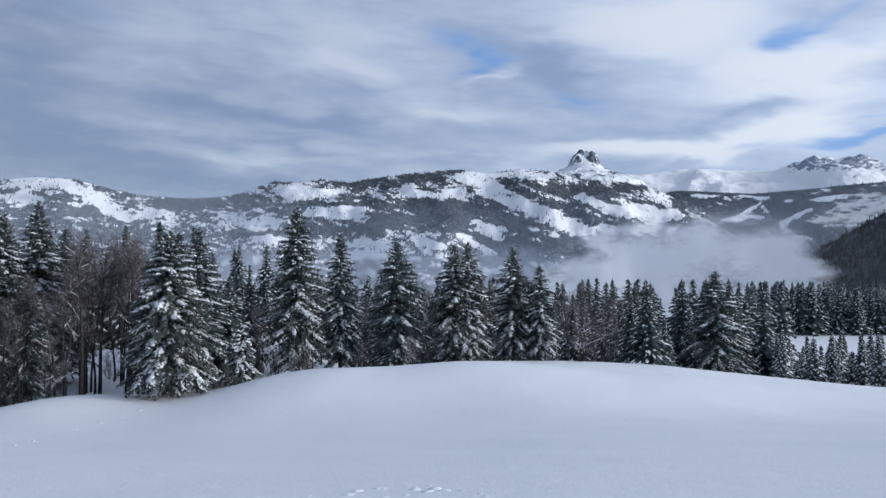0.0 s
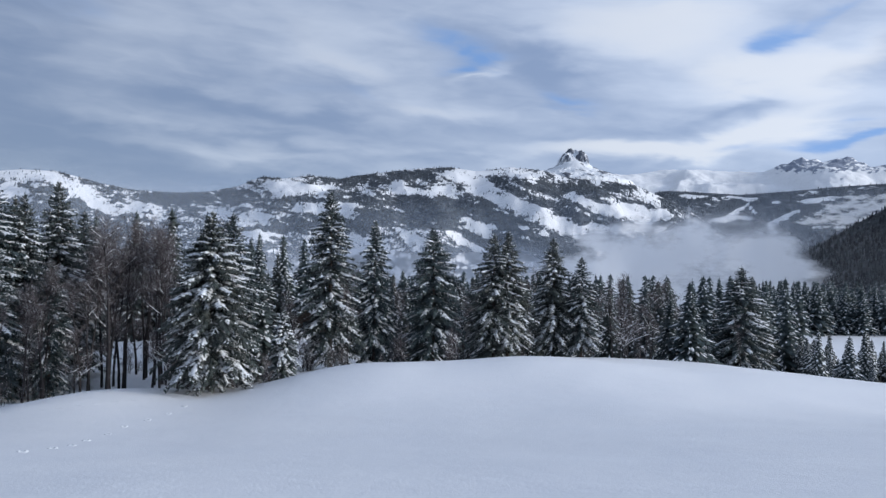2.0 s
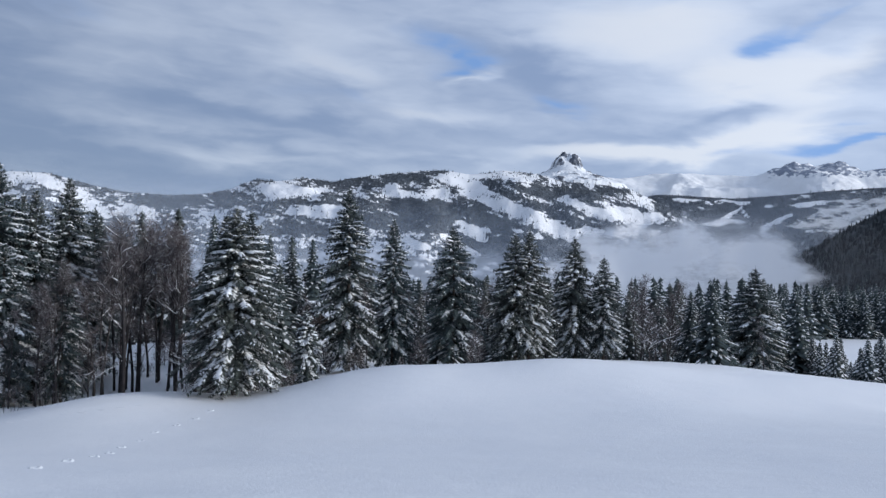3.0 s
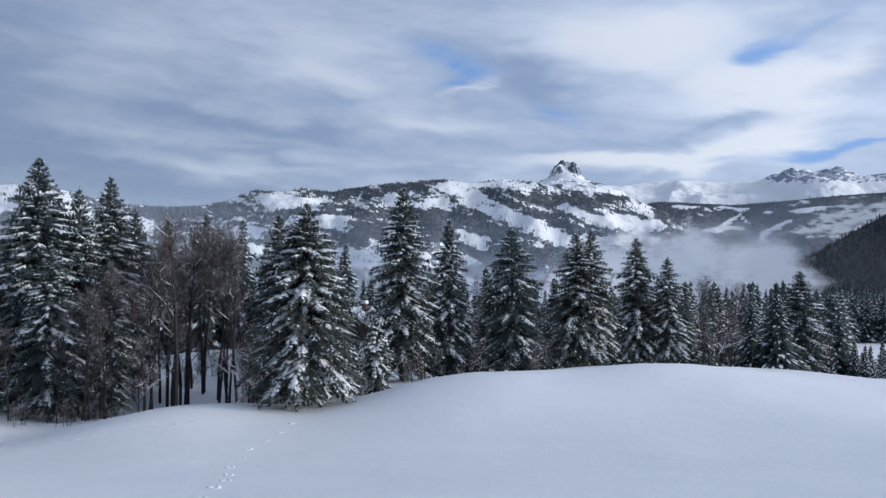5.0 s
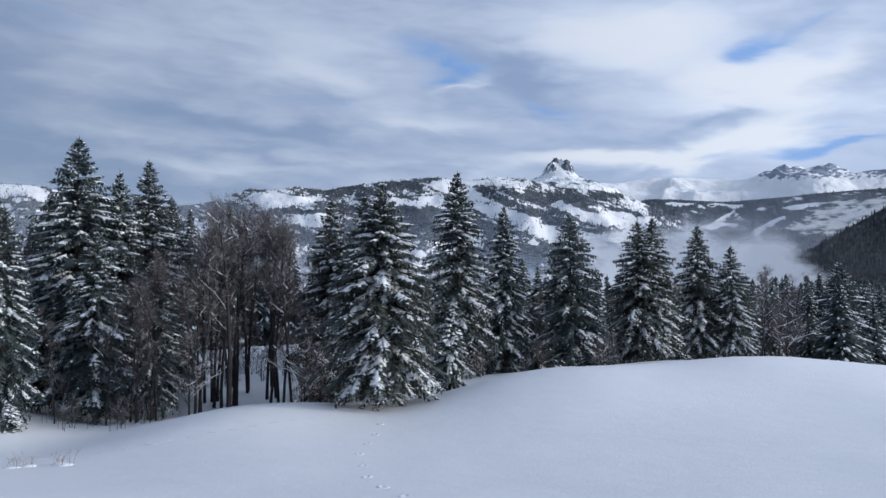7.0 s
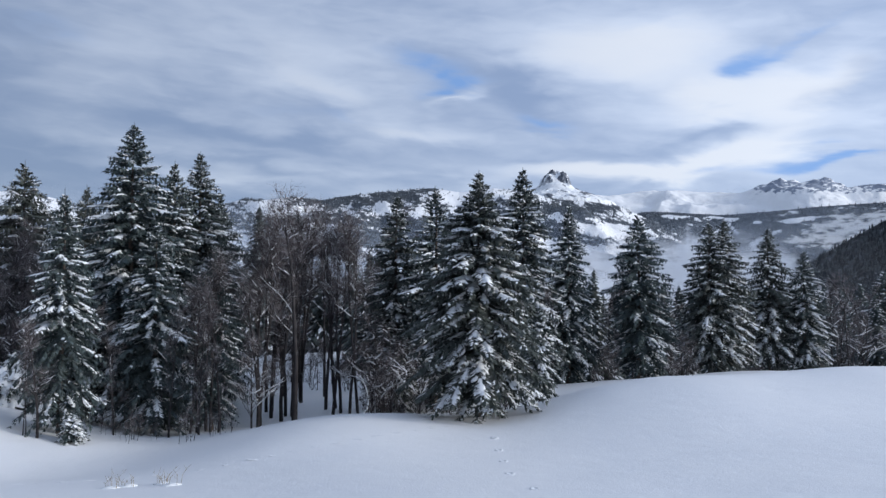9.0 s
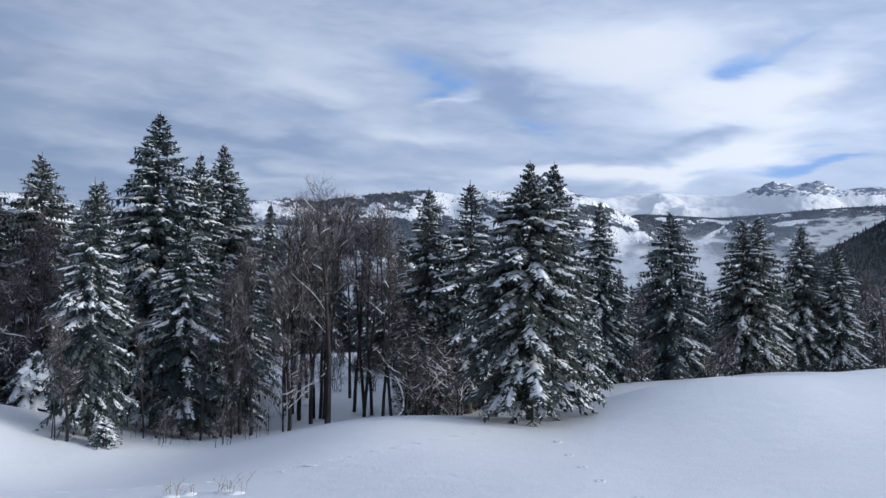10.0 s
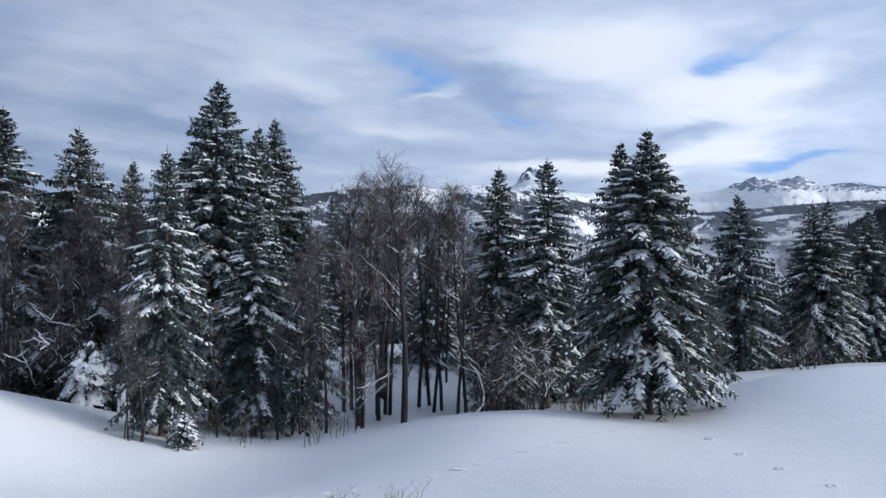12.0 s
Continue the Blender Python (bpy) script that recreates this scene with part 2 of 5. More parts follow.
def fog_material(name, density, scale, ragged=0.7, tone=(0.90, 0.915, 0.94)):
    """Thin cloud: pale scatter whose density thins out at the sheet's edges and in wisps."""
    m = bpy.data.materials.new(name)
    m.use_nodes = True
    N, L = m.node_tree.nodes, m.node_tree.links
    N.clear()
    at = N.new("ShaderNodeAttribute")
    at.attribute_name = "thick"
    n = noise_node(N, L, scale, 7, rough=0.6, stretch=(1, 1, 2.2))
    k = N.new("ShaderNodeMath")
    k.operation = "MULTIPLY_ADD"
    L.new(n, k.inputs[0])
    k.inputs[1].default_value, k.inputs[2].default_value = ragged, -0.5 * ragged
    s = N.new("ShaderNodeMath")
    s.operation = "ADD"
    L.new(at.outputs["Fac"], s.inputs[0])
    L.new(k.outputs[0], s.inputs[1])
    mr = N.new("ShaderNodeMapRange")
    mr.interpolation_type = "SMOOTHSTEP"
    L.new(s.outputs[0], mr.inputs[0])
    mr.inputs[1].default_value, mr.inputs[2].default_value, mr.inputs[4].default_value = 0.1, 1.0, density
    gate = N.new("ShaderNodeMath")
    gate.operation = "MULTIPLY"
    soft = N.new("ShaderNodeMapRange")
    L.new(at.outputs["Fac"], soft.inputs[0])
    soft.inputs[1].default_value, soft.inputs[2].default_value = 0.0, 0.35
    L.new(mr.outputs[0], gate.inputs[0])
    L.new(soft.outputs[0], gate.inputs[1])
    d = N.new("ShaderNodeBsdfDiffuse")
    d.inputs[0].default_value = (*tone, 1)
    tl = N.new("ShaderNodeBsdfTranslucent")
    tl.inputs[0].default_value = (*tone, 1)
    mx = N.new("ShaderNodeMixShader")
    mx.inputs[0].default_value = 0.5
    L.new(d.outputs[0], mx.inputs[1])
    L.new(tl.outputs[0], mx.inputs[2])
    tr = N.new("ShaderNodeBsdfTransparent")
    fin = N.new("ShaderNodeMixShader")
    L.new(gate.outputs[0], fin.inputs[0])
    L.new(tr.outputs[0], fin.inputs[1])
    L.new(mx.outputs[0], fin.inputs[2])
    out = N.new("ShaderNodeOutputMaterial")
    L.new(fin.outputs[0], out.inputs[0])
    return m


SNOW = snow_ground_material()
BOUGH_SNOW = snow_bough_material()
NEEDLES = needle_material()
BARK = bark_material("spruce_bark", (0.045, 0.036, 0.032), (0.13, 0.105, 0.09))
GREY_BARK = bark_material("grey_bark", (0.018, 0.0165, 0.0175), (0.052, 0.047, 0.048))
TWIGS = twig_material()
TIMBER = bark_material("weathered_timber", (0.05, 0.038, 0.03), (0.12, 0.09, 0.07))
DARK_PANE = material("window_glass", 0.15, 0.5)[0]
DARK_PANE.node_tree.nodes["Principled BSDF"].inputs["Base Color"].default_value = (0.02, 0.022, 0.026, 1)
STRAW = material("dry_grass", 0.9, 0.1)[0]
STRAW.node_tree.nodes["Principled BSDF"].inputs["Base Color"].default_value = (0.27, 0.215, 0.145, 1)


# ---- mesh helpers ----
class Soup:
    """Collects vertices and faces."""

    def __init__(self):
        self.v, self.f = [], []

    def add(self, verts, faces):
        o = len(self.v)
        self.v.extend(verts)
        self.f.extend([tuple(o + i for i in q) for q in faces])

    def tube(self, pts, radii, sides):
        """A tapered tube along points."""
        o = len(self.v)
        n = len(pts)
        for k in range(n):
            a, c = pts[max(0, k - 1)], pts[min(n - 1, k + 1)]
            d = Vector((c[0] - a[0], c[1] - a[1], c[2] - a[2]))
            if d.length < 1e-9:
                d = Vector((0, 0, 1))
            d.normalize()
            u = d.cross(Vector((0.31, 0.95, 0.05)) if abs(d.y) < 0.9 else Vector((1, 0, 0.1))).normalized()
            w = d.cross(u)
            for j in range(sides):
                t = 2 * math.pi * j / sides
                p = Vector(pts[k]) + (u * math.cos(t) + w * math.sin(t)) * radii[k]
                self.v.append((p.x, p.y, p.z))
        for k in range(n - 1):
            for j in range(sides):
                q = (j + 1) % sides
                self.f.append((o + k * sides + j, o + k * sides + q, o + (k + 1) * sides + q, o + (k + 1) * sides + j))

    def mesh(self, name, mat, flat=False):
        me = bpy.data.meshes.new(name)
        me.from_pydata(self.v, [], self.f)
        me.materials.append(mat)
        if not flat:
            me.polygons.foreach_set("use_smooth", [True] * len(me.polygons))
        me.update()
        return me


def part(name, soup, mat, parent, label="", flat=False):
    ob = new(name, soup.mesh(name, mat, flat))
    ob.parent = parent
    if label:
        ob["label"] = label
    return ob


# ---- ground ----
TRACK, ACROSS, FALL = (-0.785895, 0.61836), (0.61836, 0.785895), -0.102945
BUMP_X, BUMP_Y, BUMP_R = range(-90, 71, 20), range(36, 117, 20), 15.0
BUMPS = [
    0.28, 0.27, 0.68, 0.38, -0.15, -0.03, -0.0, -0.0, -0.0, 1.12, 1.09, -0.84, -0.94, -0.77, -0.02, -0.0, -0.01, -0.01,
1.6, 4.02, -1.09, 1.12, 1.17, 0.88, -0.1, -0.15, -0.11, 0.48, 0.5, -0.47, 1.01, 1.41, 2.0, -0.01, -0.13, -0.25, -0.3,
-0.18, 3.15, 0.66, 1.28, 2.21, 2.86, 1.36, 0.09
]


LIP_X, LIP_Y, LIP_R = range(-75, 66, 10), range(58, 89, 10), 7.0      # the brow of the knoll and the lip before the clearing
LIPS = [
    -0.0, 0.04, -0.25, -0.04, 0.21, 0.16, 0.11, -0.02, -0.02, -0.01, -0.01, -0.0, -0.0, -0.0, -0.0, -0.14, 0.77, -1.21, -0.34, 1.11, -0.55, -0.02, -0.34, -0.11, -0.18,
    -0.07, -0.02, 0.01, 0.01, -0.0, -0.67, 0.4, 0.81, -0.3, 1.19, -0.64, 1.64, 0.36, 1.11, 0.73, 1.28, 1.03, 0.86, 0.24, 0.01, -0.4, -0.94, -0.12, -0.68, -0.08, -1.31,
    -0.27, -0.62, 0.05, -0.32, 0.1, 0.49, 0.57, -0.25, -0.14
]


def hill(x, y):
    """The snowfield's height: a hillside that falls away from the line, with soft knolls."""
    x, y = np.asarray(x, float), np.asarray(y, float)
    s, d = x * TRACK[0] + y * TRACK[1], x * ACROSS[0] + y * ACROSS[1]
    z = FALL * np.clip(s, -400, 120) - 0.11 * np.clip(d - 3, 0, None) + 0.2 * np.clip(-d - 3, 0, 400)
    for j, by in enumerate(BUMP_Y):
        for i, bx in enumerate(BUMP_X):
            z = z + BUMPS[j * len(BUMP_X) + i] * np.exp(-((x - bx) ** 2 + (y - by) ** 2) / (2 * BUMP_R * BUMP_R))
    for j, by in enumerate(LIP_Y):
        for i, bx in enumerate(LIP_X):
            z = z + LIPS[j * len(LIP_X) + i] * np.exp(-((x - bx) ** 2 + (y - by) ** 2) / (2 * LIP_R * LIP_R))
    z = z + 0.45 * np.exp(-((x - 0.5) ** 2 + (y - 80) ** 2) / 60)
    z = z - 0.8 * np.exp(-((x - 41) ** 2 + (y - 69) ** 2) / 450) - 0.45 * np.exp(-((x + 50) ** 2 + (y - 75) ** 2) / 80)
    z = z + 7.6 * np.exp(-((x + 47) / 20) ** 2 / 2 - ((y - 136) / 14) ** 2 / 2)      # the open rise behind the clearing
    z = z + 5.6 * np.exp(-((x + 26) / 8) ** 2 / 2 - ((y - 138) / 9) ** 2 / 2)      # the hut's terrace
    z = z + 0.5 * np.exp(-((x + 50.6) ** 2 + (y - 72.6) ** 2) / 22)
    far = np.hypot(x, y)
    deep = -14 - 0.10 * np.clip(far - 150, 0, 125) - 0.01 * np.clip(far - 275, 0, 175) - 0.30 * np.clip(far - 450, 0, 900)
    w = smooth(130, 260, y)
    return z * (1 - w) + deep * w


def spread(lo, hi, fine_lo, fine_hi, step, n):
    """Even fine steps in the middle, widening steps out to the ends."""
    mid = np.arange(fine_lo, fine_hi + 1e-6, step)
    a = fine_lo - (np.linspace(1, 0, n, endpoint=False) ** 3) * (fine_lo - lo)
    b = fine_hi + (np.linspace(0, 1, n + 1)[1:] ** 3) * (hi - fine_hi)
    return np.concatenate([a, mid, b])


def grid_object(name, X, Y, Z, mat, attributes=(), flat=False):
    r, c = X.shape
    me = bpy.data.meshes.new(name)
    idx = np.arange(r * c).reshape(r, c)
    quads = np.stack([idx[:-1, :-1], idx[:-1, 1:], idx[1:, 1:], idx[1:, :-1]], -1).reshape(-1, 4)
    me.from_pydata(np.stack([X, Y, Z], -1).reshape(-1, 3).tolist(), [], quads.tolist())
    me.materials.append(mat)
    if not flat:
        me.polygons.foreach_set("use_smooth", [True] * len(me.polygons))
    for key, val in attributes:
        a = me.attributes.new(key, "FLOAT", "POINT")
        a.data.foreach_set("value", np.asarray(val, float).ravel())
    me.update()
    return new(name, me)


def fractal(x, y, scale, octaves=5, z=0.0, gain=0.5):
    """Fractal noise over arrays, about -1 to 1."""
    out = np.zeros(x.size)
    for k, (a, b) in enumerate(zip(x.ravel(), y.ravel())):
        out[k] = noise.fractal(Vector((a * scale, b * scale, z)), 1.0 - math.log2(gain) - 1.0, 2.0, octaves)
    return out.reshape(x.shape)


def build_ground():
    gx = spread(-4800, 4800, -96, 110, 1.4, 26)
    gy = spread(-4800, 4800, -6, 128, 1.2, 26)
    X, Y = np.meshgrid(gx, gy)
    Z = hill(X, Y)
    near = smooth(220, 120, np.hypot(X, Y - 40))
    Z = Z + near * (0.10 * fractal(X, Y, 0.12, 3) + 0.035 * fractal(X, Y, 0.6, 3, 3.0))
    tagged(grid_object("ground", X, Y, Z, SNOW), "untouched snow-covered hillside falling away to a wood", "ground", kind="structure")


build_ground()


def ground_z(x, y):
    return float(hill(x, y))


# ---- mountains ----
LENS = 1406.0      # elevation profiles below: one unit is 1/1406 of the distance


def profile(points, az):
    xs = [math.atan((p[0] - 784) / LENS) for p in points]
    return np.interp(az, xs, [(466 - p[1]) / LENS for p in points])


def range_mesh(name, skyline, near, far, foot, az0, az1, cols, rows, relief, mat, seed, wood, label, power=0.9, behind=0.06, rough=1.0, square=True, gullies=0.12, spurs=()):
    """A mountain side from its foot up to the skyline, with spurs and gullies, and a short fall behind the crest."""
    az = np.linspace(az0, az1, cols)
    v = np.concatenate([np.linspace(0, 1, rows), [1.03, 1.1]])
    A, V = np.meshgrid(az, v)
    Vc = np.clip(V, 0, 1)
    top = (profile(skyline, az) * (np.cos(az) if square else 1.0))[None, :]
    even = np.convolve(np.pad(top[0], 20, mode="edge"), np.ones(41) / 41, mode="valid")[None, :]
    top = even + (top - even) * Vc ** 7      # the jagged crest smooths out down the slope
    R = near + (far - near) * V
    X, Y = R * np.sin(A), R * np.cos(A)
    spur = fractal(A * 9, Vc * 2.2, 1.0, 3, seed)
    fine = fractal(X, Y, 0.006, 5, seed + 5)
    gully = 0.5 - np.abs(fractal(A * 26 + Vc * 1.2, Vc * 3.0, 1.0, 4, seed + 9))
    rise = foot + (top * far - foot) * Vc ** power
    env = Vc * (1 - Vc) * 4
    Z = 3 + rise + relief * spur * env + relief * gullies * gully * env + relief * 0.15 * fine * (0.25 * rough + env) - (np.clip(V - 1, 0, 1) / 0.1) * behind * far
    for sx, lean, steep, gentle, tall in spurs:      # ridges running down the slope: steep on one side, gentle on the other
        d = 784 + LENS * np.tan(A) - sx - lean * (1 - Vc)
        Z = Z + tall * env * np.exp(-(d / np.where(d < 0, steep, gentle)) ** 2)
    W = wood(A, Vc, 784 + LENS * np.tan(A), 466 - LENS * (Z - 3) / (R * np.cos(A)))
    ob = grid_object(name, X, Y, Z, mat, [("wooded", W)])
    tagged(ob, label, "mountain", kind="structure")
    return X, Y, Z, W


def tiny_trees(name, field, count, height, mat, label, seed, limit=0.5, tiers=1, sides=5, vmin=0.0, patchy=0.0):
    """Far woodland: little conifers over the wooded parts of a mountain side."""
    X, Y, Z, W = field
    rng = np.random.default_rng(seed)
    s = Soup()
    rows, cols = X.shape[0] - 3, X.shape[1] - 1
    n = 0
    while n < count * 40 and len(s.v) < count * (sides + 1) * tiers:
        n += 1
        a, b = rng.random() * rows, rng.random() * cols
        i, j, fa, fb = int(a), int(b), a % 1, b % 1
        if a / rows < vmin:
            continue

        def at(M):
            return (M[i, j] * (1 - fa) + M[i + 1, j] * fa) * (1 - fb) + (M[i, j + 1] * (1 - fa) + M[i + 1, j + 1] * fa) * fb
        w = at(W)
        if w < limit - patchy * rng.random() ** 3:
            continue
        x, y, z = at(X), at(Y), at(Z)
        h = height * (0.6 + 0.7 * rng.random())
        r = h * (0.17 + 0.08 * rng.random())
        for k in range(tiers):
            z0, z1 = z + h * (k / tiers * 0.8) - 0.5, z + h * min(1, (k + 1) / tiers * 0.8 + 0.2)
            rr = r * (1 - 0.75 * k / tiers)
            ph = rng.random() * 6.28
            ring = [(x + rr * (0.7 + 0.6 * rng.random()) * math.cos(ph + 6.2832 * q / sides), y + rr * math.sin(ph + 6.2832 * q / sides), z0 - rr * 0.2 * rng.random()) for q in range(sides)]
            s.add(ring + [(x, y, z1)], [(q, (q + 1) % sides, sides) for q in range(sides)])
    ob = new(name, s.mesh(name, mat, True))
    tagged(ob, label, "forest", kind="stuff")


# open meadows and woods on the near range: across, down, half length, half height, slant (profile units)
WEST_MEADOWS = [
    (75, 326, 55, 11, 0.1), (165, 352, 70, 15, 0.5), (40, 352, 40, 10, 0.0), (270, 378, 40, 10, 0.0),
    (450, 396, 55, 11, 0.05), (545, 341, 65, 13, 0.05), (600, 378, 60, 10, 0.0), (735, 344, 35, 9, 0.1),
    (800, 342, 25, 10, 0.2), (855, 328, 45, 11, 0.25), (650, 432, 60, 6, 0.05), (655, 453, 45, 6, 0.0),
]
EAST_MEADOWS = [
    (755, 430, 35, 7, 0.3), (485, 424, 45, 6, 0.0), (865, 408, 32, 12, 0.5), (975, 384, 80, 13, 0.42),
    (1065, 406, 70, 8, 0.05), (1170, 392, 38, 10, -0.5), (880, 350, 35, 8, 0.3), (1060, 362, 55, 5, 0.42),
    (1125, 374, 50, 12, 0.1), (935, 311, 62, 9, 0.1), (840, 432, 30, 7, 0.4), (-150, 350, 120, 18, 0.0), (860, 306, 40, 7, 0.1), (1165, 350, 20, 10, 0.3),
]
MEADOWS = WEST_MEADOWS + EAST_MEADOWS
WOODS = [(790, 378, 70, 18, 0.15), (680, 392, 55, 14, 0.0), (910, 440, 80, 18, 0.2), (340, 365, 70, 9, -0.1), (540, 412, 120, 9, 0.0), (1020, 337, 115, 9, 0.02), (1212, 360, 28, 18, 0.0),
         (850, 372, 45, 10, 0.3), (600, 358, 60, 7, 0.0), (1000, 371, 100, 6, 0.40), (905, 392, 30, 14, 0.7), (1000, 432, 50, 14, 0.25), (640, 324, 45, 8, -0.1), (765, 312, 60, 6, -0.2)]

CLEARINGS = [(1318, 378, 28, 3.5, -0.6), (1300, 388, 26, 4, -0.15), (1334, 386, 16, 5, 0.0), (1357, 374, 12, 3.5, 1.1), (1408, 384, 28, 4, -0.5), (1390, 402, 8, 12, 0.0), (1412, 422, 18, 4, 0.0),
             (1480, 350, 50, 3, -0.1), (1260, 349, 40, 3, 0.1), (1335, 351, 40, 3, 0.0)]


def build_mountains():
    left = [(-700, 330), (-300, 330), (-60, 322), (0, 319), (60, 313), (120, 316), (160, 326), (200, 336), (250, 346), (300, 351), (340, 353), (400, 348), (440, 340),
            (465, 328), (485, 322), (520, 326), (565, 319), (620, 325), (645, 318), (700, 311), (760, 303), (815, 301), (860, 307), (920, 299), (960, 303),
            (990, 308), (1040, 319), (1090, 322), (1140, 328), (1180, 344), (1240, 372), (1300, 410), (1380, 440), (1800, 470)]
    # the last tone, for the woods, is lightened with the distance's blue haze
    M = mountain_material("near_range", (0.10, 0.105, 0.115), (0.90, 0.905, 0.915), (0.085, 0.097, 0.112))

    def wood_left(A, V, x, y):
        lie = y - 0.00017 * x * np.abs(x)      # fields and woods lie in bands along the slope
        n = fractal(x, lie * 3.2, 0.012, 4, 2.0)
        m = fractal(x, lie * 3.4, 0.034, 4, 9.0)
        k = fractal(x, lie * 2.5, 0.11, 3, 19.0)
        f = fractal(x, lie * 1.5, 0.26, 3, 29.0)
        w = 0.56 + 0.12 * smooth(500, 150, x) + 0.26 * n + 0.44 * m + 0.40 * k + 0.24 * f
        warp = 16 * fractal(x, y * 2.2, 0.035, 4, 15.0)
        for cx, cy, wide, tall, slant in MEADOWS:
            u = (x - cx + warp) / wide
            t = (y - cy + 0.5 * warp - slant * (x - cx)) / tall
            w = w - 0.70 * np.exp(-(u * u + t * t) ** 2)
        for cx, cy, wide, tall, slant in WOODS:
            u = (x - cx + warp) / wide
            t = (y - cy + 0.5 * warp - slant * (x - cx)) / tall
            w = w + 0.46 * np.exp(-(u * u + t * t) ** 1.5)
        return w
    f1 = range_mesh("mountain_range", left, 1700, 3300, -190, radians(-40), radians(24), 680, 165, 80, M, 1.0, wood_left,
                    "snowy alpine range patched with dark conifer woods and open fields", power=0.95,
                    spurs=((505, -60, 45, 90, 34), (655, 30, 40, 70, 30), (815, -50, 40, 60, 34), (905, 90, 40, 60, 30), (1060, 70, 40, 50, 24), (110, 60, 50, 90, 30)))
    # conifer tones raised towards pale blue-grey, with distance haze put into the colour
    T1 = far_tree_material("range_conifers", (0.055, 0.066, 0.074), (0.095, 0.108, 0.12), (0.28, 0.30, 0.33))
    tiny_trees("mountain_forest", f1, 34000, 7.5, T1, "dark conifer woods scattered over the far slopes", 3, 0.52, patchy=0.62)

    belt = [(900, 440), (1000, 392), (1080, 362), (1130, 350), (1200, 344), (1250, 346), (1330, 352), (1420, 348), (1500, 343), (1568, 340), (1800, 338), (2300, 338)]

    def wood_belt(A, V, x, y):
        n = fractal(A * 60 + V * 16, V * 12 - A * 20, 1.0, 5, 4.0)
        w = 0.78 + 0.55 * n
        for cx, cy, wide, tall, slant in CLEARINGS:
            u, t = (x - cx + 12 * n) / wide, (y - cy - slant * (x - cx) + 5 * n) / tall
            w = w - 0.9 * np.exp(-(u * u + t * t) ** 2)
        return w
    f2 = range_mesh("wooded_ridge", belt, 2400, 3700, -220, radians(8), radians(50), 260, 80, 60, M, 6.0, wood_belt,
                    "long wooded ridge with narrow snowy clearings above the valley", power=0.9, square=False)
    tiny_trees("ridge_forest", f2, 14000, 10, T1, "dense dark conifer forest along a far ridge", 8, 0.55, patchy=0.2)

    high = [(700, 420), (860, 330), (940, 308), (985, 305), (1010, 300), (1050, 300), (1075, 306), (1120, 312), (1180, 304), (1215, 298), (1240, 300), (1300, 302), (1375, 303),
            (1392, 297), (1405, 290), (1418, 289), (1430, 279), (1444, 274), (1456, 279), (1470, 278), (1480, 284), (1492, 281), (1506, 275), (1516, 277), (1524, 272), (1536, 274),
            (1544, 281), (1556, 283), (1566, 290), (1580, 288), (1640, 284), (1720, 294), (1900, 288), (2300, 300)]
    # rock and crag tones pale and blue: distance haze is put into their colour
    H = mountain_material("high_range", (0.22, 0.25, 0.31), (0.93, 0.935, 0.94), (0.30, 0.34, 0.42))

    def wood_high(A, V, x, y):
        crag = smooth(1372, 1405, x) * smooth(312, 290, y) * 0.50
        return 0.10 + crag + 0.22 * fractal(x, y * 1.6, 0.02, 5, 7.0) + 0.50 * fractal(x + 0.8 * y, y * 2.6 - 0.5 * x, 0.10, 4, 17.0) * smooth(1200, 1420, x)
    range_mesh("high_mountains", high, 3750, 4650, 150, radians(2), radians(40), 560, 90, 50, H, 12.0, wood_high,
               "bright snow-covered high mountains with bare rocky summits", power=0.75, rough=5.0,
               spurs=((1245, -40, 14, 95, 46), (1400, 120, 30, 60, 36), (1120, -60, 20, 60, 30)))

    side = [(1330, 560), (1390, 490), (1420, 462), (1445, 445), (1470, 432), (1500, 420), (1530, 405), (1568, 388), (1640, 356), (1800, 305), (2200, 245), (2700, 245)]

    def wood_side(A, V, x, y):
        return 0.9 + 0.3 * fractal(A * 30, V * 8, 1.0, 4, 3.0)
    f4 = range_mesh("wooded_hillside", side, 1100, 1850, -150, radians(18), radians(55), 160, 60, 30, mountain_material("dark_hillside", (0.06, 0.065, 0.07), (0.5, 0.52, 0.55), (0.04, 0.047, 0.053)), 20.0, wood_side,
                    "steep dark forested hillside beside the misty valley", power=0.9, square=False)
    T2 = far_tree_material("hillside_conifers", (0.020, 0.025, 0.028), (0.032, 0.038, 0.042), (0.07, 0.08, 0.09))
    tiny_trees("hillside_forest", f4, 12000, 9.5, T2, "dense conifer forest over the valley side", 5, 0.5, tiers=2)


build_mountains()


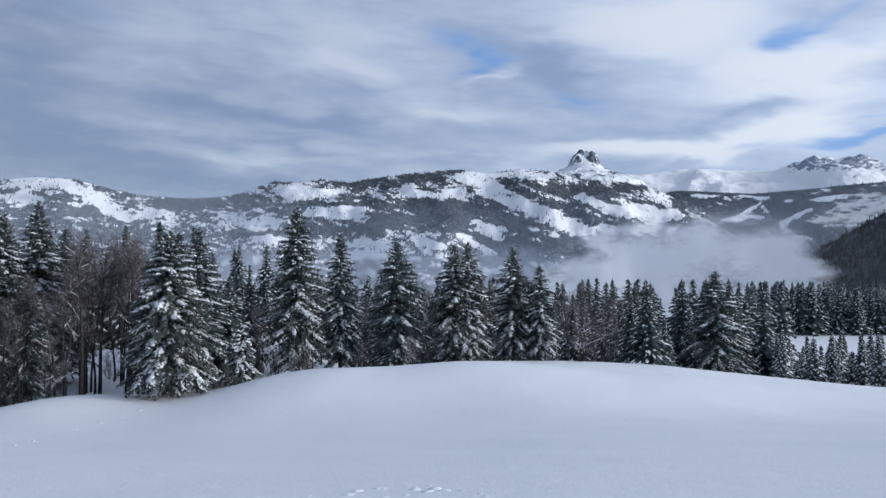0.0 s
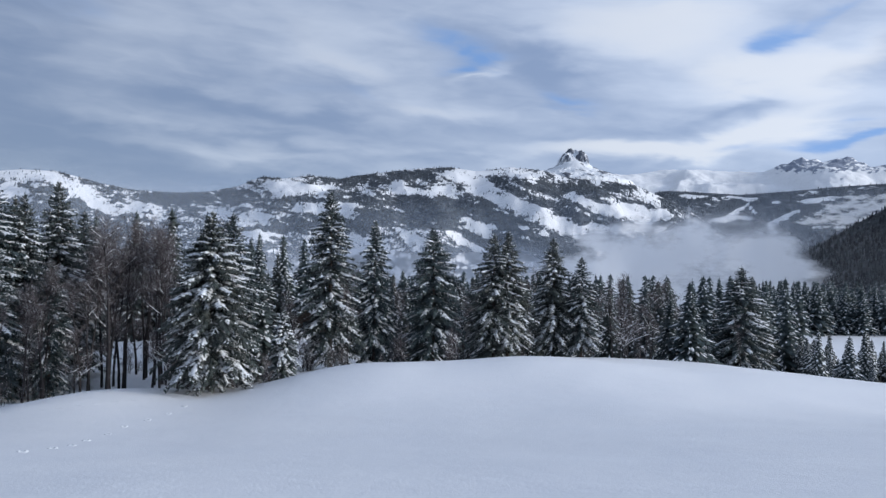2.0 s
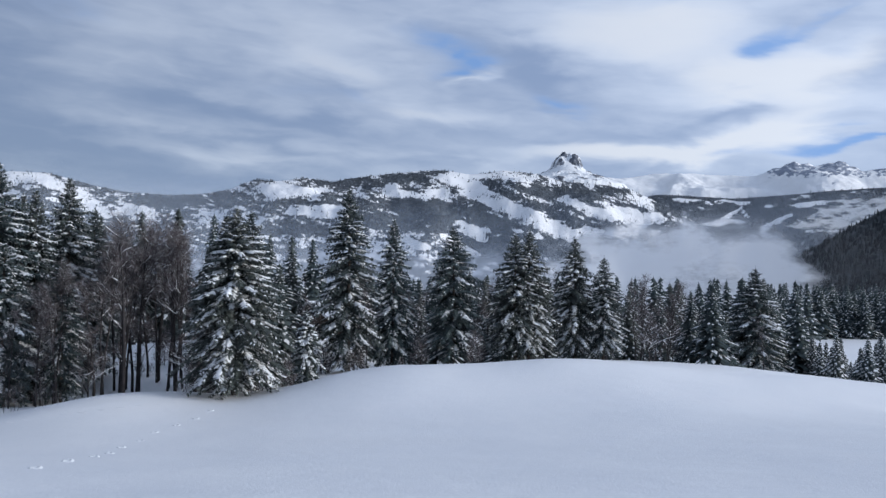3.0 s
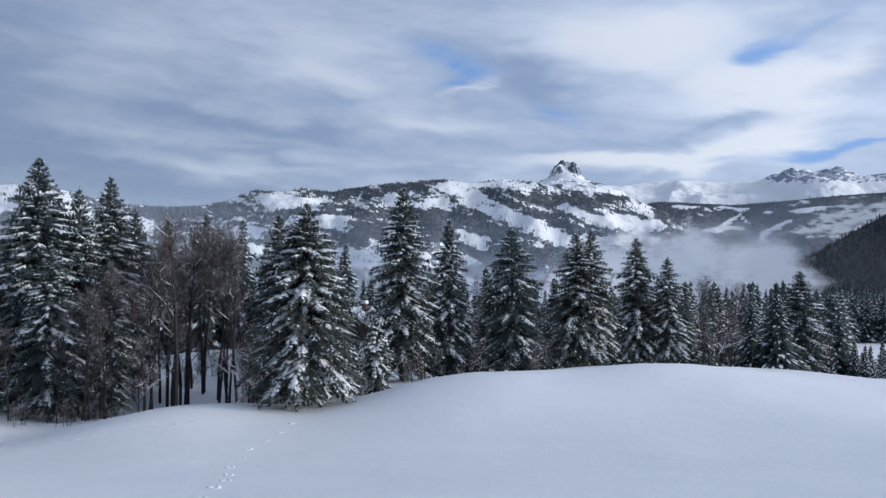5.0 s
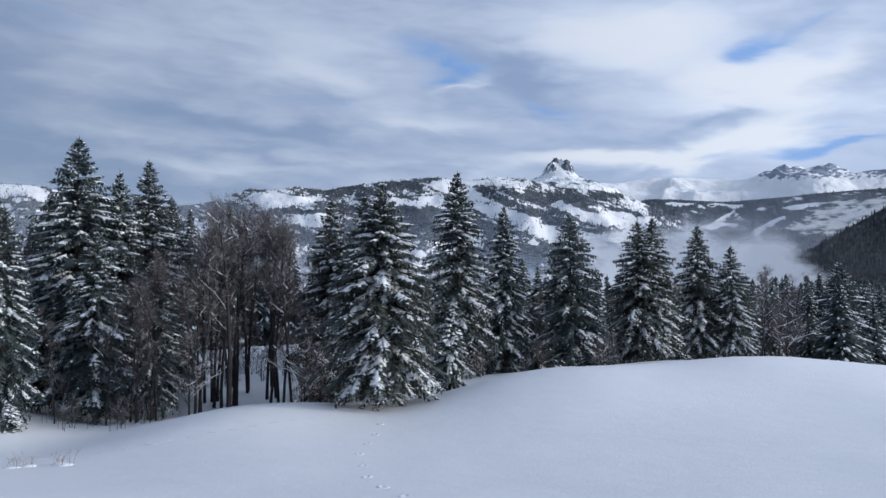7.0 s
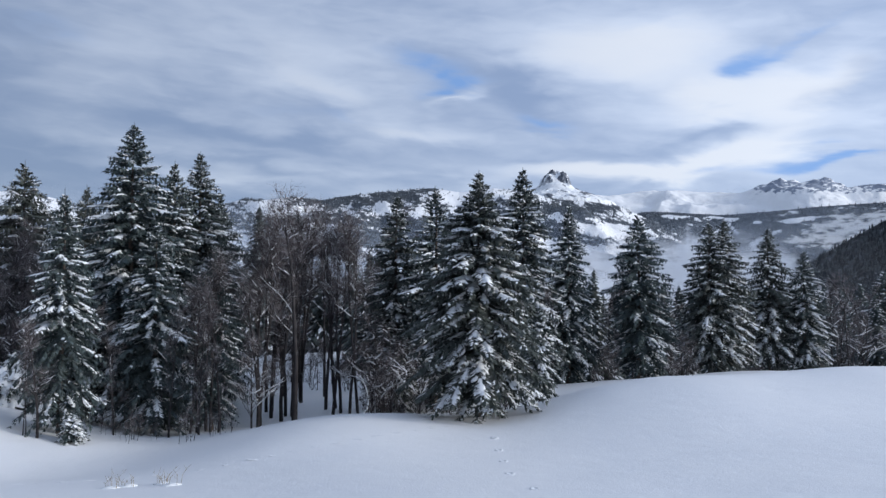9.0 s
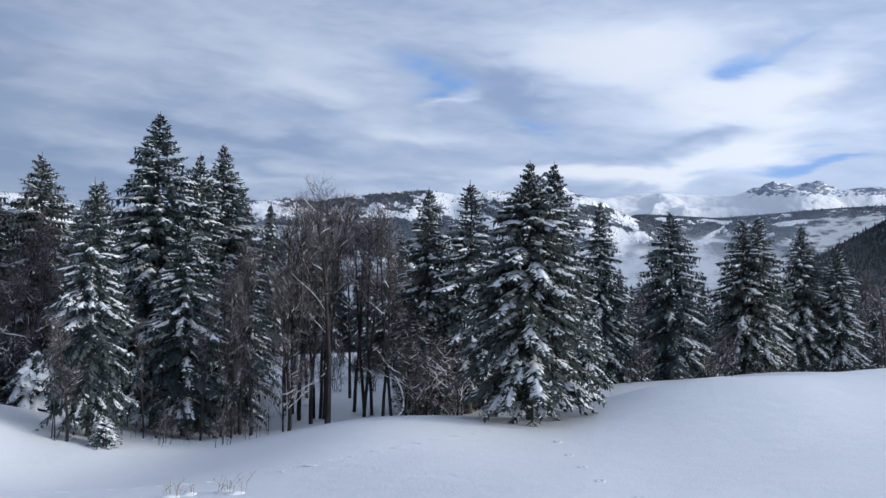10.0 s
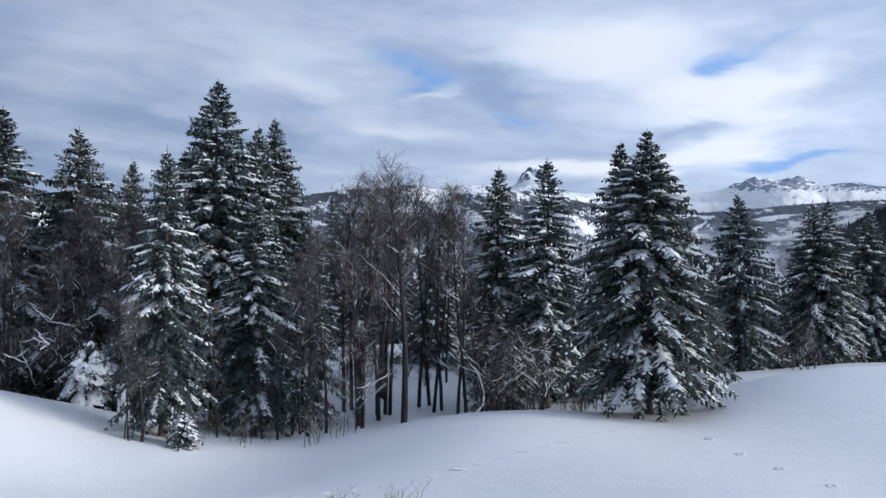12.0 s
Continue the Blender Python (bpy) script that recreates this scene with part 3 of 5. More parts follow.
def build_peak():
    """The rocky tower on the skyline: a blunt block with a notched top over a snowy cone."""
    dist, az = 4250.0, math.atan((1034 - 784) / LENS)
    cx, cy = dist * math.sin(az), dist * math.cos(az)
    u = np.linspace(-440, 440, 190)
    v = np.linspace(-420, 240, 130)
    U, V = np.meshgrid(u, v)
    rag = fractal(U, V, 0.016, 5, 31.0)
    d = np.hypot(U, V)
    cone = 124 - 0.36 * d - 220 * smooth(300, 420, d)
    chip = fractal(U, V, 0.045, 4, 37.0)
    rag = rag + 0.55 * chip
    block = smooth(80, 64, (np.abs(U) ** 8 + np.abs(V * 1.1) ** 8) ** (1 / 8) + 13 * rag)
    notch = 9 * np.exp(-((U - 2 + 0.3 * V) / 13) ** 2) + 12 * smooth(-30, -56, U) + 26 * smooth(-10, -60, V) * np.exp(-((U - 6) / 26) ** 2)
    Z = (466 - 331) / LENS * dist + cone + (43 + 0.03 * U - notch + 11 * chip) * block + 20 * smooth(125, 70, d + 16 * rag) + 8 * rag
    X = cx + U * math.cos(az) + V * math.sin(az)
    Y = cy - U * math.sin(az) + V * math.cos(az)
    W = 0.26 + 0.65 * rag + 0.08 * block
    tagged(grid_object("rock_peak", X, Y, Z, mountain_material("peak_rock", (0.14, 0.155, 0.185), (0.86, 0.88, 0.90), (0.14, 0.155, 0.185)), [("wooded", W)], True),
           "blunt dark rock tower dusted with snow on the skyline", "mountain", kind="structure")


build_peak()


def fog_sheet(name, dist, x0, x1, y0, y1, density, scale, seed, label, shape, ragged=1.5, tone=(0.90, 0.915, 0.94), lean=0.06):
    """A bank of valley mist, also used as a tinted sheet for haze, curved round the valley."""
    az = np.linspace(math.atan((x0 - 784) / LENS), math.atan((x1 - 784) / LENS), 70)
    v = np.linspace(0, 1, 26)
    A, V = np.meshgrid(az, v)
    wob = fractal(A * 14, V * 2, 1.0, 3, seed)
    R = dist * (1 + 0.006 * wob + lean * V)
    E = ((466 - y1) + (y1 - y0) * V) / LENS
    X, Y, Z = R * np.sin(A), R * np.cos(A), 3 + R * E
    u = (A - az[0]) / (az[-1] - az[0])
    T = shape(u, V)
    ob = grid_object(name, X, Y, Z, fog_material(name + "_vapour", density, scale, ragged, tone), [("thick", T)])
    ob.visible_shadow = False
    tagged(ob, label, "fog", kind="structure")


def build_fog():
    def bank(u, v):
        x = 850 + 720 * u
        top = np.interp(x, (850, 950, 1020, 1100, 1200, 1240, 1258, 1285, 1340, 1440, 1500, 1530, 1570), (500, 470, 432, 410, 400, 388, 366, 390, 402, 424, 448, 480, 540))
        y = 560 - 195 * v
        return smooth(-22, 44, y - top) * smooth(0.05, 0.30, u) * smooth(1.0, 0.76, u) * 0.96

    def veil(u, v):
        return smooth(0.0, 0.2, u) * smooth(1.0, 0.8, u) * smooth(0.0, 0.25, v) * smooth(1.0, 0.45, v)
    def puff(u, v):
        top = 0.35 + 0.5 * smooth(0.1, 0.55, u)
        return smooth(0.0, 0.25, u) * smooth(1.0, 0.8, u) * smooth(0.0, 0.3, v) * smooth(top + 0.15, top - 0.3, v) * 0.95

    def even(u, v):
        return 0.72 * (1.0 - 0.2 * u) * smooth(0.0, 0.06, u) * smooth(1.0, 0.94, u) * smooth(1.0, 0.6, v)
    fog_sheet("valley_fog", 1020, 850, 1570, 365, 560, 1.0, 0.010, 1.0, "thick pale fog bank lying in the valley", bank, 3.0)
    fog_sheet("mist_wisp", 1060, 1040, 1470, 352, 520, 0.7, 0.012, 4.0, "thin wisp of mist rising from the fog bank", veil)
    fog_sheet("drifting_cloud", 1950, 1395, 1680, 338, 418, 0.95, 0.034, 8.0, "low cloud drifting before the wooded ridge", puff, 4.2, tone=(0.95, 0.95, 0.945), lean=0.10)
    fog_sheet("valley_haze", 1080, 250, 1100, 400, 560, 0.36, 0.006, 11.0, "thin haze hanging over the wooded valley", veil, tone=(0.75, 0.82, 0.92))
    # two even tinted sheets, added to stand in for haze in the air
    fog_sheet("hillside_haze", 1060, 1360, 2000, 330, 620, 0.08, 0.002, 17.0, "faint haze before the wooded hillside", even)
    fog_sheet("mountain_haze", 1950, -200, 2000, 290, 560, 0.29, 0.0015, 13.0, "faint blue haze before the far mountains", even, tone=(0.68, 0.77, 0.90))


build_fog()


# ---- trees ----
def joined(name, *layers):
    """One mesh of several soups, each with its material."""
    whole, index = Soup(), []
    for k, (soup, mat) in enumerate(layers):
        whole.add(soup.v, soup.f)
        index += [k] * len(soup.f)
    me = whole.mesh(name, layers[0][1])
    for soup, mat in layers[1:]:
        me.materials.append(mat)
    me.polygons.foreach_set("material_index", index)
    me.update()
    return me


def spruce_meshes(H, R, seed, snow=0.6, droop=0.25, step=0.3, around=7, twig=0.26, skirt=0.05, taper=0.36, bare=0.0, heap=1.0, clear=0.0):
    """Trunk and crown of one spruce, with its snow. taper: how slowly it widens below the tip; snow: share of loaded boughs; step: metres between the rounds of boughs;
    twig: metres between sprays on a bough; bare: height share up to which the boughs are short and thin;
    clear: height share below which little snow lies."""
    rng = random.Random(seed)
    trunk, crown, white = Soup(), Soup(), Soup()
    zs = [-0.6, 0, 0.5, H * 0.3, H * 0.6, H * 0.85, H]
    wob = [(rng.uniform(-1, 1) * 0.005 * H, rng.uniform(-1, 1) * 0.005 * H) for _ in zs[:-1]] + [(0, 0)]
    base = 0.0125 * H + 0.03
    trunk.tube([(a, b, z) for (a, b), z in zip(wob, zs)], [base * 1.35, base * 1.25, base, base * 0.75, base * 0.5, base * 0.2, 0.012], 8)

    def bough(ph, ln, z0, z1, q, load):
        c, s = math.cos(ph), math.sin(ph)
        side = (-s, c)
        bow = rng.uniform(-0.13, 0.13) * ln
        lift = 0.09 * ln * rng.uniform(0.2, 1.2) if q < 0.7 else 0.0

        def spine(t):
            bend = bow * t * t
            return (c * ln * t + side[0] * bend, s * ln * t + side[1] * bend, z0 + (z1 - z0) * t ** 1.35 + 0.10 * ln * math.sin(math.pi * min(1, t)) * (1 - q) + lift * (t ** 5 - t * t))
        crown.tube([spine(0.0), spine(0.5), spine(1.0)], [0.025 + 0.008 * ln, 0.02, 0.005], 3)
        m = max(4, int(ln * 0.8 / twig))
        for i in range(m + 1):
            t = 0.22 + 0.80 * (i + rng.random() * 0.7) / (m + 0.5)
            if t > 1.03:
                continue
            p = spine(t)
            wide = (0.12 + 0.05 * min(ln, 2) + 0.20 * ln * math.sin(min(1, t) * math.pi * 0.78 + 0.35)) * rng.uniform(0.7, 1.2)
            wide = max(0.24 if q < 0.9 else 0.14, min(wide, 0.95))
            for sg in (-1, 1, 0):
                if sg == 0:
                    # spray hanging below the bough
                    d = (c * 0.25 + side[0] * rng.uniform(-0.7, 0.7), s * 0.25 + side[1] * rng.uniform(-0.7, 0.7), -0.85)
                    l, w = (0.08 + 0.05 * min(ln, 2.5) + wide * 0.5) * rng.uniform(0.6, 1.15), 0.07 + 0.05 * rng.random()
                else:
                    fw = rng.uniform(0.5, 1.1)
                    d = (c * fw + side[0] * sg * 0.8, s * fw + side[1] * sg * 0.8, rng.uniform(-0.5, -0.1) if q < 0.85 else rng.uniform(-0.2, 0.3))
                    l, w = wide, 0.065 + 0.06 * rng.random()
                w *= min(1.0, 0.6 + ln / 2.5)
                dl = math.sqrt(d[0] ** 2 + d[1] ** 2 + d[2] ** 2)
                d = (d[0] / dl, d[1] / dl, d[2] / dl)
                hl = math.hypot(d[0], d[1]) + 1e-6
                nx, ny = -d[1] / hl * w, d[0] / hl * w
                mid = 0.45
                a = (p[0] + d[0] * l * mid + nx, p[1] + d[1] * l * mid + ny, p[2] + d[2] * l * mid - w * 0.5)
                b2 = (p[0] + d[0] * l * mid - nx, p[1] + d[1] * l * mid - ny, p[2] + d[2] * l * mid - w * 0.5)
                tip = (p[0] + d[0] * l, p[1] + d[1] * l, p[2] + d[2] * l - 0.15 * l)
                crown.add([p, a, tip, b2], [(0, 1, 2), (0, 2, 3)])
                if sg and rng.random() < load * (0.25 + 0.70 * t):
                    hgt = 0.03 + 0.06 * load * rng.random()
                    k1, k2 = rng.uniform(0.0, 0.4), rng.uniform(0.55, 0.95)
                    ww = rng.uniform(0.6, 1.25)

                    def pt(u, o, up):
                        return (p[0] + d[0] * l * u + nx * o, p[1] + d[1] * l * u + ny * o, p[2] + d[2] * l * u - 0.15 * l * u * u + up)
                    km = (k1 + k2) / 2
                    white.add([pt(k1, 0, 0.02), pt(km, ww, -0.01), pt(k2, 0, 0.01), pt(km, -ww, -0.01), pt(km - 0.1, 0, hgt)], [(0, 1, 4), (1, 2, 4), (2, 3, 4), (3, 0, 4)])
        # snow lying along a loaded bough in lumpy, broken pads
        if load > 0.45:
            t0, t1 = rng.uniform(0.28, 0.5), rng.uniform(0.92, 1.06)
            pieces = max(1, round((t1 - t0) * ln / rng.uniform(0.9, 1.7)))
            for g in range(pieces):
                u0 = t0 + (t1 - t0) * (g + rng.uniform(0.0, 0.2)) / pieces
                u1 = t0 + (t1 - t0) * (g + rng.uniform(0.75, 1.0)) / pieces
                k = max(3, int((u1 - u0) * ln / 0.2))
                shift = rng.uniform(-0.3, 0.3)
                ring = []
                for i in range(k + 1):
                    t = u0 + (u1 - u0) * i / k
                    p = spine(t)
                    w = (0.07 + 0.070 * ln * math.sin(min(1, t) * math.pi * 0.72 + 0.4)) * (0.35 + 0.65 * load) * heap * (0.35 if i in (0, k) else 1.0)
                    w = min(w, 0.42 * max(1, heap))
                    up = (0.045 + 0.09 * load * rng.random()) * min(1, 0.45 + w) * heap
                    wl, wr = w * (rng.uniform(0.4, 1.5) + shift), w * (rng.uniform(0.4, 1.5) - shift)
                    ring += [(p[0] + side[0] * wl, p[1] + side[1] * wl, p[2] - 0.42 * wl), (p[0] + side[0] * wl * 0.5, p[1] + side[1] * wl * 0.5, p[2] + 0.6 * up), (p[0], p[1], p[2] + up),
                             (p[0] - side[0] * wr * 0.5, p[1] - side[1] * wr * 0.5, p[2] + 0.6 * up), (p[0] - side[0] * wr, p[1] - side[1] * wr, p[2] - 0.42 * wr)]
                white.add(ring, [(5 * i + j, 5 * i + 5 + j, 5 * i + 6 + j, 5 * i + 1 + j) for i in range(k) for j in range(4)])

    z, ph = H * skirt, rng.random() * 6.28
    while z < H * 0.992:
        q = z / H
        full = R * (1 - math.exp(-(1 - q) / taper)) / (1 - math.exp(-1 / taper)) * (0.95 + 0.08 * math.sin(z * 1.9 + seed) + 0.05 * math.sin(z * 4.3 + seed)) + 0.06
        if q < 0.12:
            full *= 0.70 + 2.5 * q
        n = max(4, int(around * (1.15 - 0.45 * q) + rng.random()))
        for k in range(n):
            ph += 6.2832 / n + rng.uniform(-0.5, 0.5)
            ln = full * rng.uniform(0.76, 1.10) * (0.62 if rng.random() < 0.16 else 1.0) * (0.55 if q < bare else 1.0)
            z1 = z + rng.uniform(-0.5, 0.5) * step
            dip = max(-0.62, droop * (1.35 - 1.55 * q - 5.5 * max(0, q - 0.8))) * rng.uniform(0.7, 1.3)
            # snow lies in patches round the tree
            drift = 0.5 + 0.5 * noise.noise(Vector((2.2 * math.cos(ph), 2.2 * math.sin(ph), z * 0.55 + seed * 3.1)))
            laden = rng.random() < 2.0 * snow * drift * (0.22 if q < clear else 1 if q < 0.86 else 0.55)
            bough(ph, ln, max(0.15, min(H * 0.99, z1 + dip * ln)), z1, q, rng.uniform(0.6, 1.0) if laden else rng.uniform(0.0, 0.12 if q < clear else 0.3))
        z += step * (1.0 - 0.62 * q) * rng.uniform(0.85, 1.15)
    # leading shoot
    crown.tube([(0, 0, H * 0.95), (0, 0, H + 0.2)], [0.05, 0.012], 4)
    return (trunk.mesh("trunk", BARK), joined("crown", (crown, NEEDLES), (white, BOUGH_SNOW)))


def wood_spruce_meshes(H, R, seed, snow=0.3, step=0.55, spokes=12):
    """A spruce of the wood behind: ragged tiers of drooping boughs round a trunk, close to a cone, with snow on the bough ends."""
    rng = random.Random(seed)
    trunk, crown, white = Soup(), Soup(), Soup()
    base = 0.011 * H + 0.03
    trunk.tube([(0, 0, -0.6), (0, 0, H * 0.5), (0, 0, H)], [base * 1.3, base * 0.7, 0.012], 6)
    z = H * 0.05
    ph = 0.0
    while z < H * 0.975:
        q = z / H
        r = R * (1 - q) ** 0.92 * (0.9 + 0.16 * math.sin(z * 2.1 + seed)) * (0.72 + 2.3 * q if q < 0.12 else 1.0) + 0.10
        n = max(5, int(spokes * (1 - 0.55 * q)))
        dip = 0.52 - 0.55 * q
        ph += rng.uniform(0.2, 0.9)
        ax, ay = rng.uniform(-0.04, 0.04) * r, rng.uniform(-0.04, 0.04) * r
        verts, faces = [(0, 0, z + 0.55 * step + 0.12 * r)], []
        tips = []
        for k in range(n):
            for half in (0, 1):
                a = ph + 6.2832 * (k + 0.5 * half) / n + rng.uniform(-0.16, 0.16)
                ln = r * (rng.uniform(0.6, 1.25) if half == 0 else rng.uniform(0.3, 0.55))
                if half == 0 and rng.random() < 0.1:
                    ln *= 0.7
                zz = z - dip * ln * (1.0 if half == 0 else 0.55) + rng.uniform(-0.2, 0.2) * step
                verts.append((ax + ln * math.cos(a), ay + ln * math.sin(a), zz))
                if half == 0:
                    tips.append((a, ln, zz))
        m = 2 * n
        for k in range(m):
            faces.append((0, 1 + k, 1 + (k + 1) % m))
        crown.add(verts, faces)
        top = verts[0][2]
        for a, ln, zz in tips:
            # needles hanging under the bough end
            c, s = math.cos(a), math.sin(a)
            w = 0.13 * ln + 0.08
            e, h = 0.8 * ln, top + (zz - top) * 0.8
            crown.add([(c * e * 0.75, s * e * 0.75, h + 0.02), (c * e - s * w, s * e + c * w, h - 0.25 * w), (c * e * 1.12, s * e * 1.12, zz - 0.12 * ln - 0.08), (c * e + s * w, s * e - c * w, h - 0.25 * w)],
                      [(0, 1, 2), (0, 2, 3)])
            for turn in (-0.14, 0.0, 0.14):
                if rng.random() > snow * (1 if q < 0.88 else 0.5):
                    continue
                # a streak of snow along the bough
                u0, u1 = rng.uniform(0.4, 0.75), rng.uniform(0.85, 1.0) - abs(turn)
                if u1 - u0 < 0.12:
                    continue
                um = (u0 + u1) / 2
                w = (0.045 * ln + 0.045) * rng.uniform(0.6, 1.4)
                c, s = math.cos(a + turn), math.sin(a + turn)

                def at(u, o, up):
                    return (ax + c * ln * u - s * o, ay + s * ln * u + c * o, top + (zz - top) * u + up)
                white.add([at(u0, 0, 0.04), at(um, w, 0.03), at(u1, 0, 0.03), at(um, -w, 0.03), at(um, 0, 0.08 + 0.02 * ln)], [(0, 1, 4), (1, 2, 4), (2, 3, 4), (3, 0, 4)])
        z += step * (1 - 0.45 * q) * rng.uniform(0.85, 1.15)
    crown.tube([(0, 0, H * 0.93), (0, 0, H + 0.1)], [0.06, 0.012], 3)
    return (trunk.mesh("trunk", BARK), joined("crown", (crown, NEEDLES), (white, BOUGH_SNOW)))


PROTOS = {}


def spruce_kind(key, H, **kw):
    PROTOS[key] = [H, spruce_meshes(H, **kw), None, 1.0]


def wood_kind(key, H, **kw):
    PROTOS[key] = [H, wood_spruce_meshes(H, **kw), None, 1.0]


def plant(key, x, y, H, label, turn=0.0, wide=1.0, group="spruces by the snowfield", sink=0.15, category="tree", name="spruce_tree"):
    """One tree of a kind, at its own height; later trees of the kind copy the first one's parts."""
    H0, meshes, first, _ = PROTOS[key]
    z = ground_z(x, y) - sink
    k = H / H0
    m = Matrix.Translation((x, y, z)) @ Matrix.Rotation(turn, 4, "Z") @ Matrix.Diagonal((k * wide, k * wide, k, 1))
    if first is None:
        ob = new(name)
        ob.empty_display_size = 0.5
        for me in meshes:
            p = new(me.name, me)
            p.parent = ob
        ob.matrix_basis = m
        PROTOS[key][2] = ob
    else:
        s = first.scale
        ob = copy_thing(first, m @ Matrix.Diagonal((1 / s[0], 1 / s[1], 1 / s[2], 1)))
        ob.name = name
    tagged(ob, label, category, group)
    return ob


def bare_tree_meshes(H, seed, stems=1, spreadf=0.25, snow=0.35, twigs=7, low=0.35, twist=0.08, girth=1.0):
    """Trunk, limbs with twigs, and snow of one leafless tree."""
    rng = random.Random(seed)
    trunk, limbs, fine, white = Soup(), Soup(), Soup(), Soup()

    def walk_limb(p, d, ln, r, level):
        n = 6 if level == 0 or (level == 1 and twist > 0.1) else 4
        pts, rad = [p], [r]
        q, dd = Vector(p), Vector(d)
        for i in range(n):
            dd = (dd + Vector((rng.uniform(-1, 1), rng.uniform(-1, 1), rng.uniform(-0.4, 0.8))) * (0.07 + twist * level)).normalized()
            q = q + dd * ln / n
            pts.append(tuple(q))
            rad.append(r * (1 - 0.82 * (i + 1) / n))
        if level < 2:
            (trunk, limbs)[level].tube(pts, rad, (7, 4)[level])
        else:
            limbs.tube([pts[0], pts[2], pts[4]], [rad[0], rad[2], 0.004], 3)
        if level >= 1 and rng.random() < (snow if level == 1 or H < 10 else 0.25 * snow):
            # snow lying along the limb, broken where it rises steeply
            run = []
            for i in range(n):
                p, q2 = pts[i], pts[i + 1]
                w = min(0.07, max(0.03 if H < 6 else 0.038 if H > 10 else 0.048, rad[i] * 1.0))
                lies = abs(q2[2] - p[2]) < (0.8 if H > 10 else 0.72) * math.dist(p, q2)
                if lies:
                    run.append(((p[0], p[1], p[2] + rad[i] * 0.5 + 0.012), w * rng.uniform(0.6, 1.0)))
                if run and (not lies or i == n - 1):
                    end = q2 if lies else p
                    run.append(((end[0], end[1], end[2] + 0.012), w * 0.4))
                    white.tube([r[0] for r in run], [r[1] for r in run], 3)
                    run = []
        kids = {0: 5 if H < 6 else int(7 + H * 0.55), 1: 4 if H < 6 else 6, 2: twigs}[level]
        for _ in range(kids):
            t = rng.uniform(low if level == 0 else 0.2, 1.0)
            f = t * n
            i = min(n - 1, int(f))
            a, b = Vector(pts[i]), Vector(pts[i + 1])
            s = a.lerp(b, f - i)
            ax = (b - a).normalized()
            ph = rng.random() * 6.28
            u = ax.cross(Vector((0.2, 0.3, 1)) if abs(ax.z) < 0.8 else Vector((1, 0.1, 0))).normalized()
            w = ax.cross(u)
            out = u * math.cos(ph) + w * math.sin(ph)
            k = rng.uniform(0.6, 1.2)
            nd = (ax * (1.0 if level == 0 and H > 10 else 0.75 if level == 0 else 0.7) + out * k * (1 - 0.45 * t if level == 0 else 0.8) + Vector((0, 0, 0.18))).normalized()
            if level == 2:
                # a twig: a slender forked blade
                tl = rng.uniform(0.45, 1.25)
                x = nd.cross(Vector((rng.uniform(-1, 1), rng.uniform(-1, 1), 0.3))).normalized()
                e, g = s + nd * tl + x * tl * 0.25, s + nd * tl * 0.9 - x * tl * 0.3
                h = x * 0.012
                fine.add([tuple(s - h), tuple(s + h), tuple(e), tuple(s + nd * tl * 0.3 - h), tuple(s + nd * tl * 0.3 + h), tuple(g)], [(0, 1, 2), (3, 4, 5)])
                continue
            nl = {0: H * spreadf * (1.3 - 0.75 * t) * rng.uniform(0.45, 1.2), 1: ln * 0.45 * rng.uniform(0.5, 1.1)}[level]
            nr = {0: max(0.03, rad[i] * 0.38), 1: 0.017}[level]
            walk_limb(tuple(s), tuple(nd), nl, nr, level + 1)
    for k in range(stems):
        ph = rng.random() * 6.28
        off = 0 if stems == 1 else rng.uniform(0.25, 0.8)
        walk_limb((math.cos(ph) * off, math.sin(ph) * off, -0.4), (rng.uniform(-0.05, 0.05) + math.cos(ph) * 0.03 * (stems > 1), rng.uniform(-0.05, 0.05), 1), H * rng.uniform(0.82, 1.0), (0.007 * H + 0.03) * (0.6 if H < 6 else girth), 0)
    return (trunk.mesh("trunk", GREY_BARK), joined("crown", (limbs, GREY_BARK), (fine, TWIGS), (white, BOUGH_SNOW)))


def bare_kind(key, H, **kw):
    PROTOS[key] = [H, bare_tree_meshes(H, **kw), None, 1.0]


spruce_kind("front", 15.0, R=4.2, seed=11, snow=0.52, heap=1.2, droop=0.42, step=0.40, around=9, twig=0.15, skirt=0.03, taper=0.38)
spruce_kind("tall", 22.0, R=4.6, seed=23, snow=0.45, droop=0.38, step=0.48, around=8, twig=0.21, skirt=0.04, taper=0.33)
spruce_kind("full", 15.0, R=3.7, seed=31, snow=0.44, droop=0.36, step=0.44, around=7, twig=0.21, skirt=0.035, taper=0.36)
spruce_kind("dark", 16.0, R=3.9, seed=47, snow=0.24, droop=0.32, step=0.44, around=7, twig=0.22, skirt=0.04, taper=0.30)
spruce_kind("slim", 17.0, R=3.3, seed=59, snow=0.44, droop=0.40, step=0.42, around=7, twig=0.21, skirt=0.015, taper=0.34)
spruce_kind("shaded", 16.0, R=3.4, seed=163, snow=0.52, droop=0.42, step=0.42, around=7, twig=0.21, skirt=0.015, taper=0.36, clear=0.42)
spruce_kind("thin", 16.0, R=3.2, seed=67, snow=0.5, droop=0.34, step=0.44, around=6, twig=0.22, skirt=0.06, taper=0.36, bare=0.2)
spruce_kind("bush", 4.0, R=1.6, seed=71, snow=0.90, droop=0.50, step=0.30, around=6, twig=0.16, skirt=0.06, taper=0.5, heap=2.0)
spruce_kind("laden", 4.4, R=2.5, seed=79, snow=0.7, droop=0.75, step=0.42, around=7, twig=0.2, skirt=0.08, taper=0.6, heap=3.2)
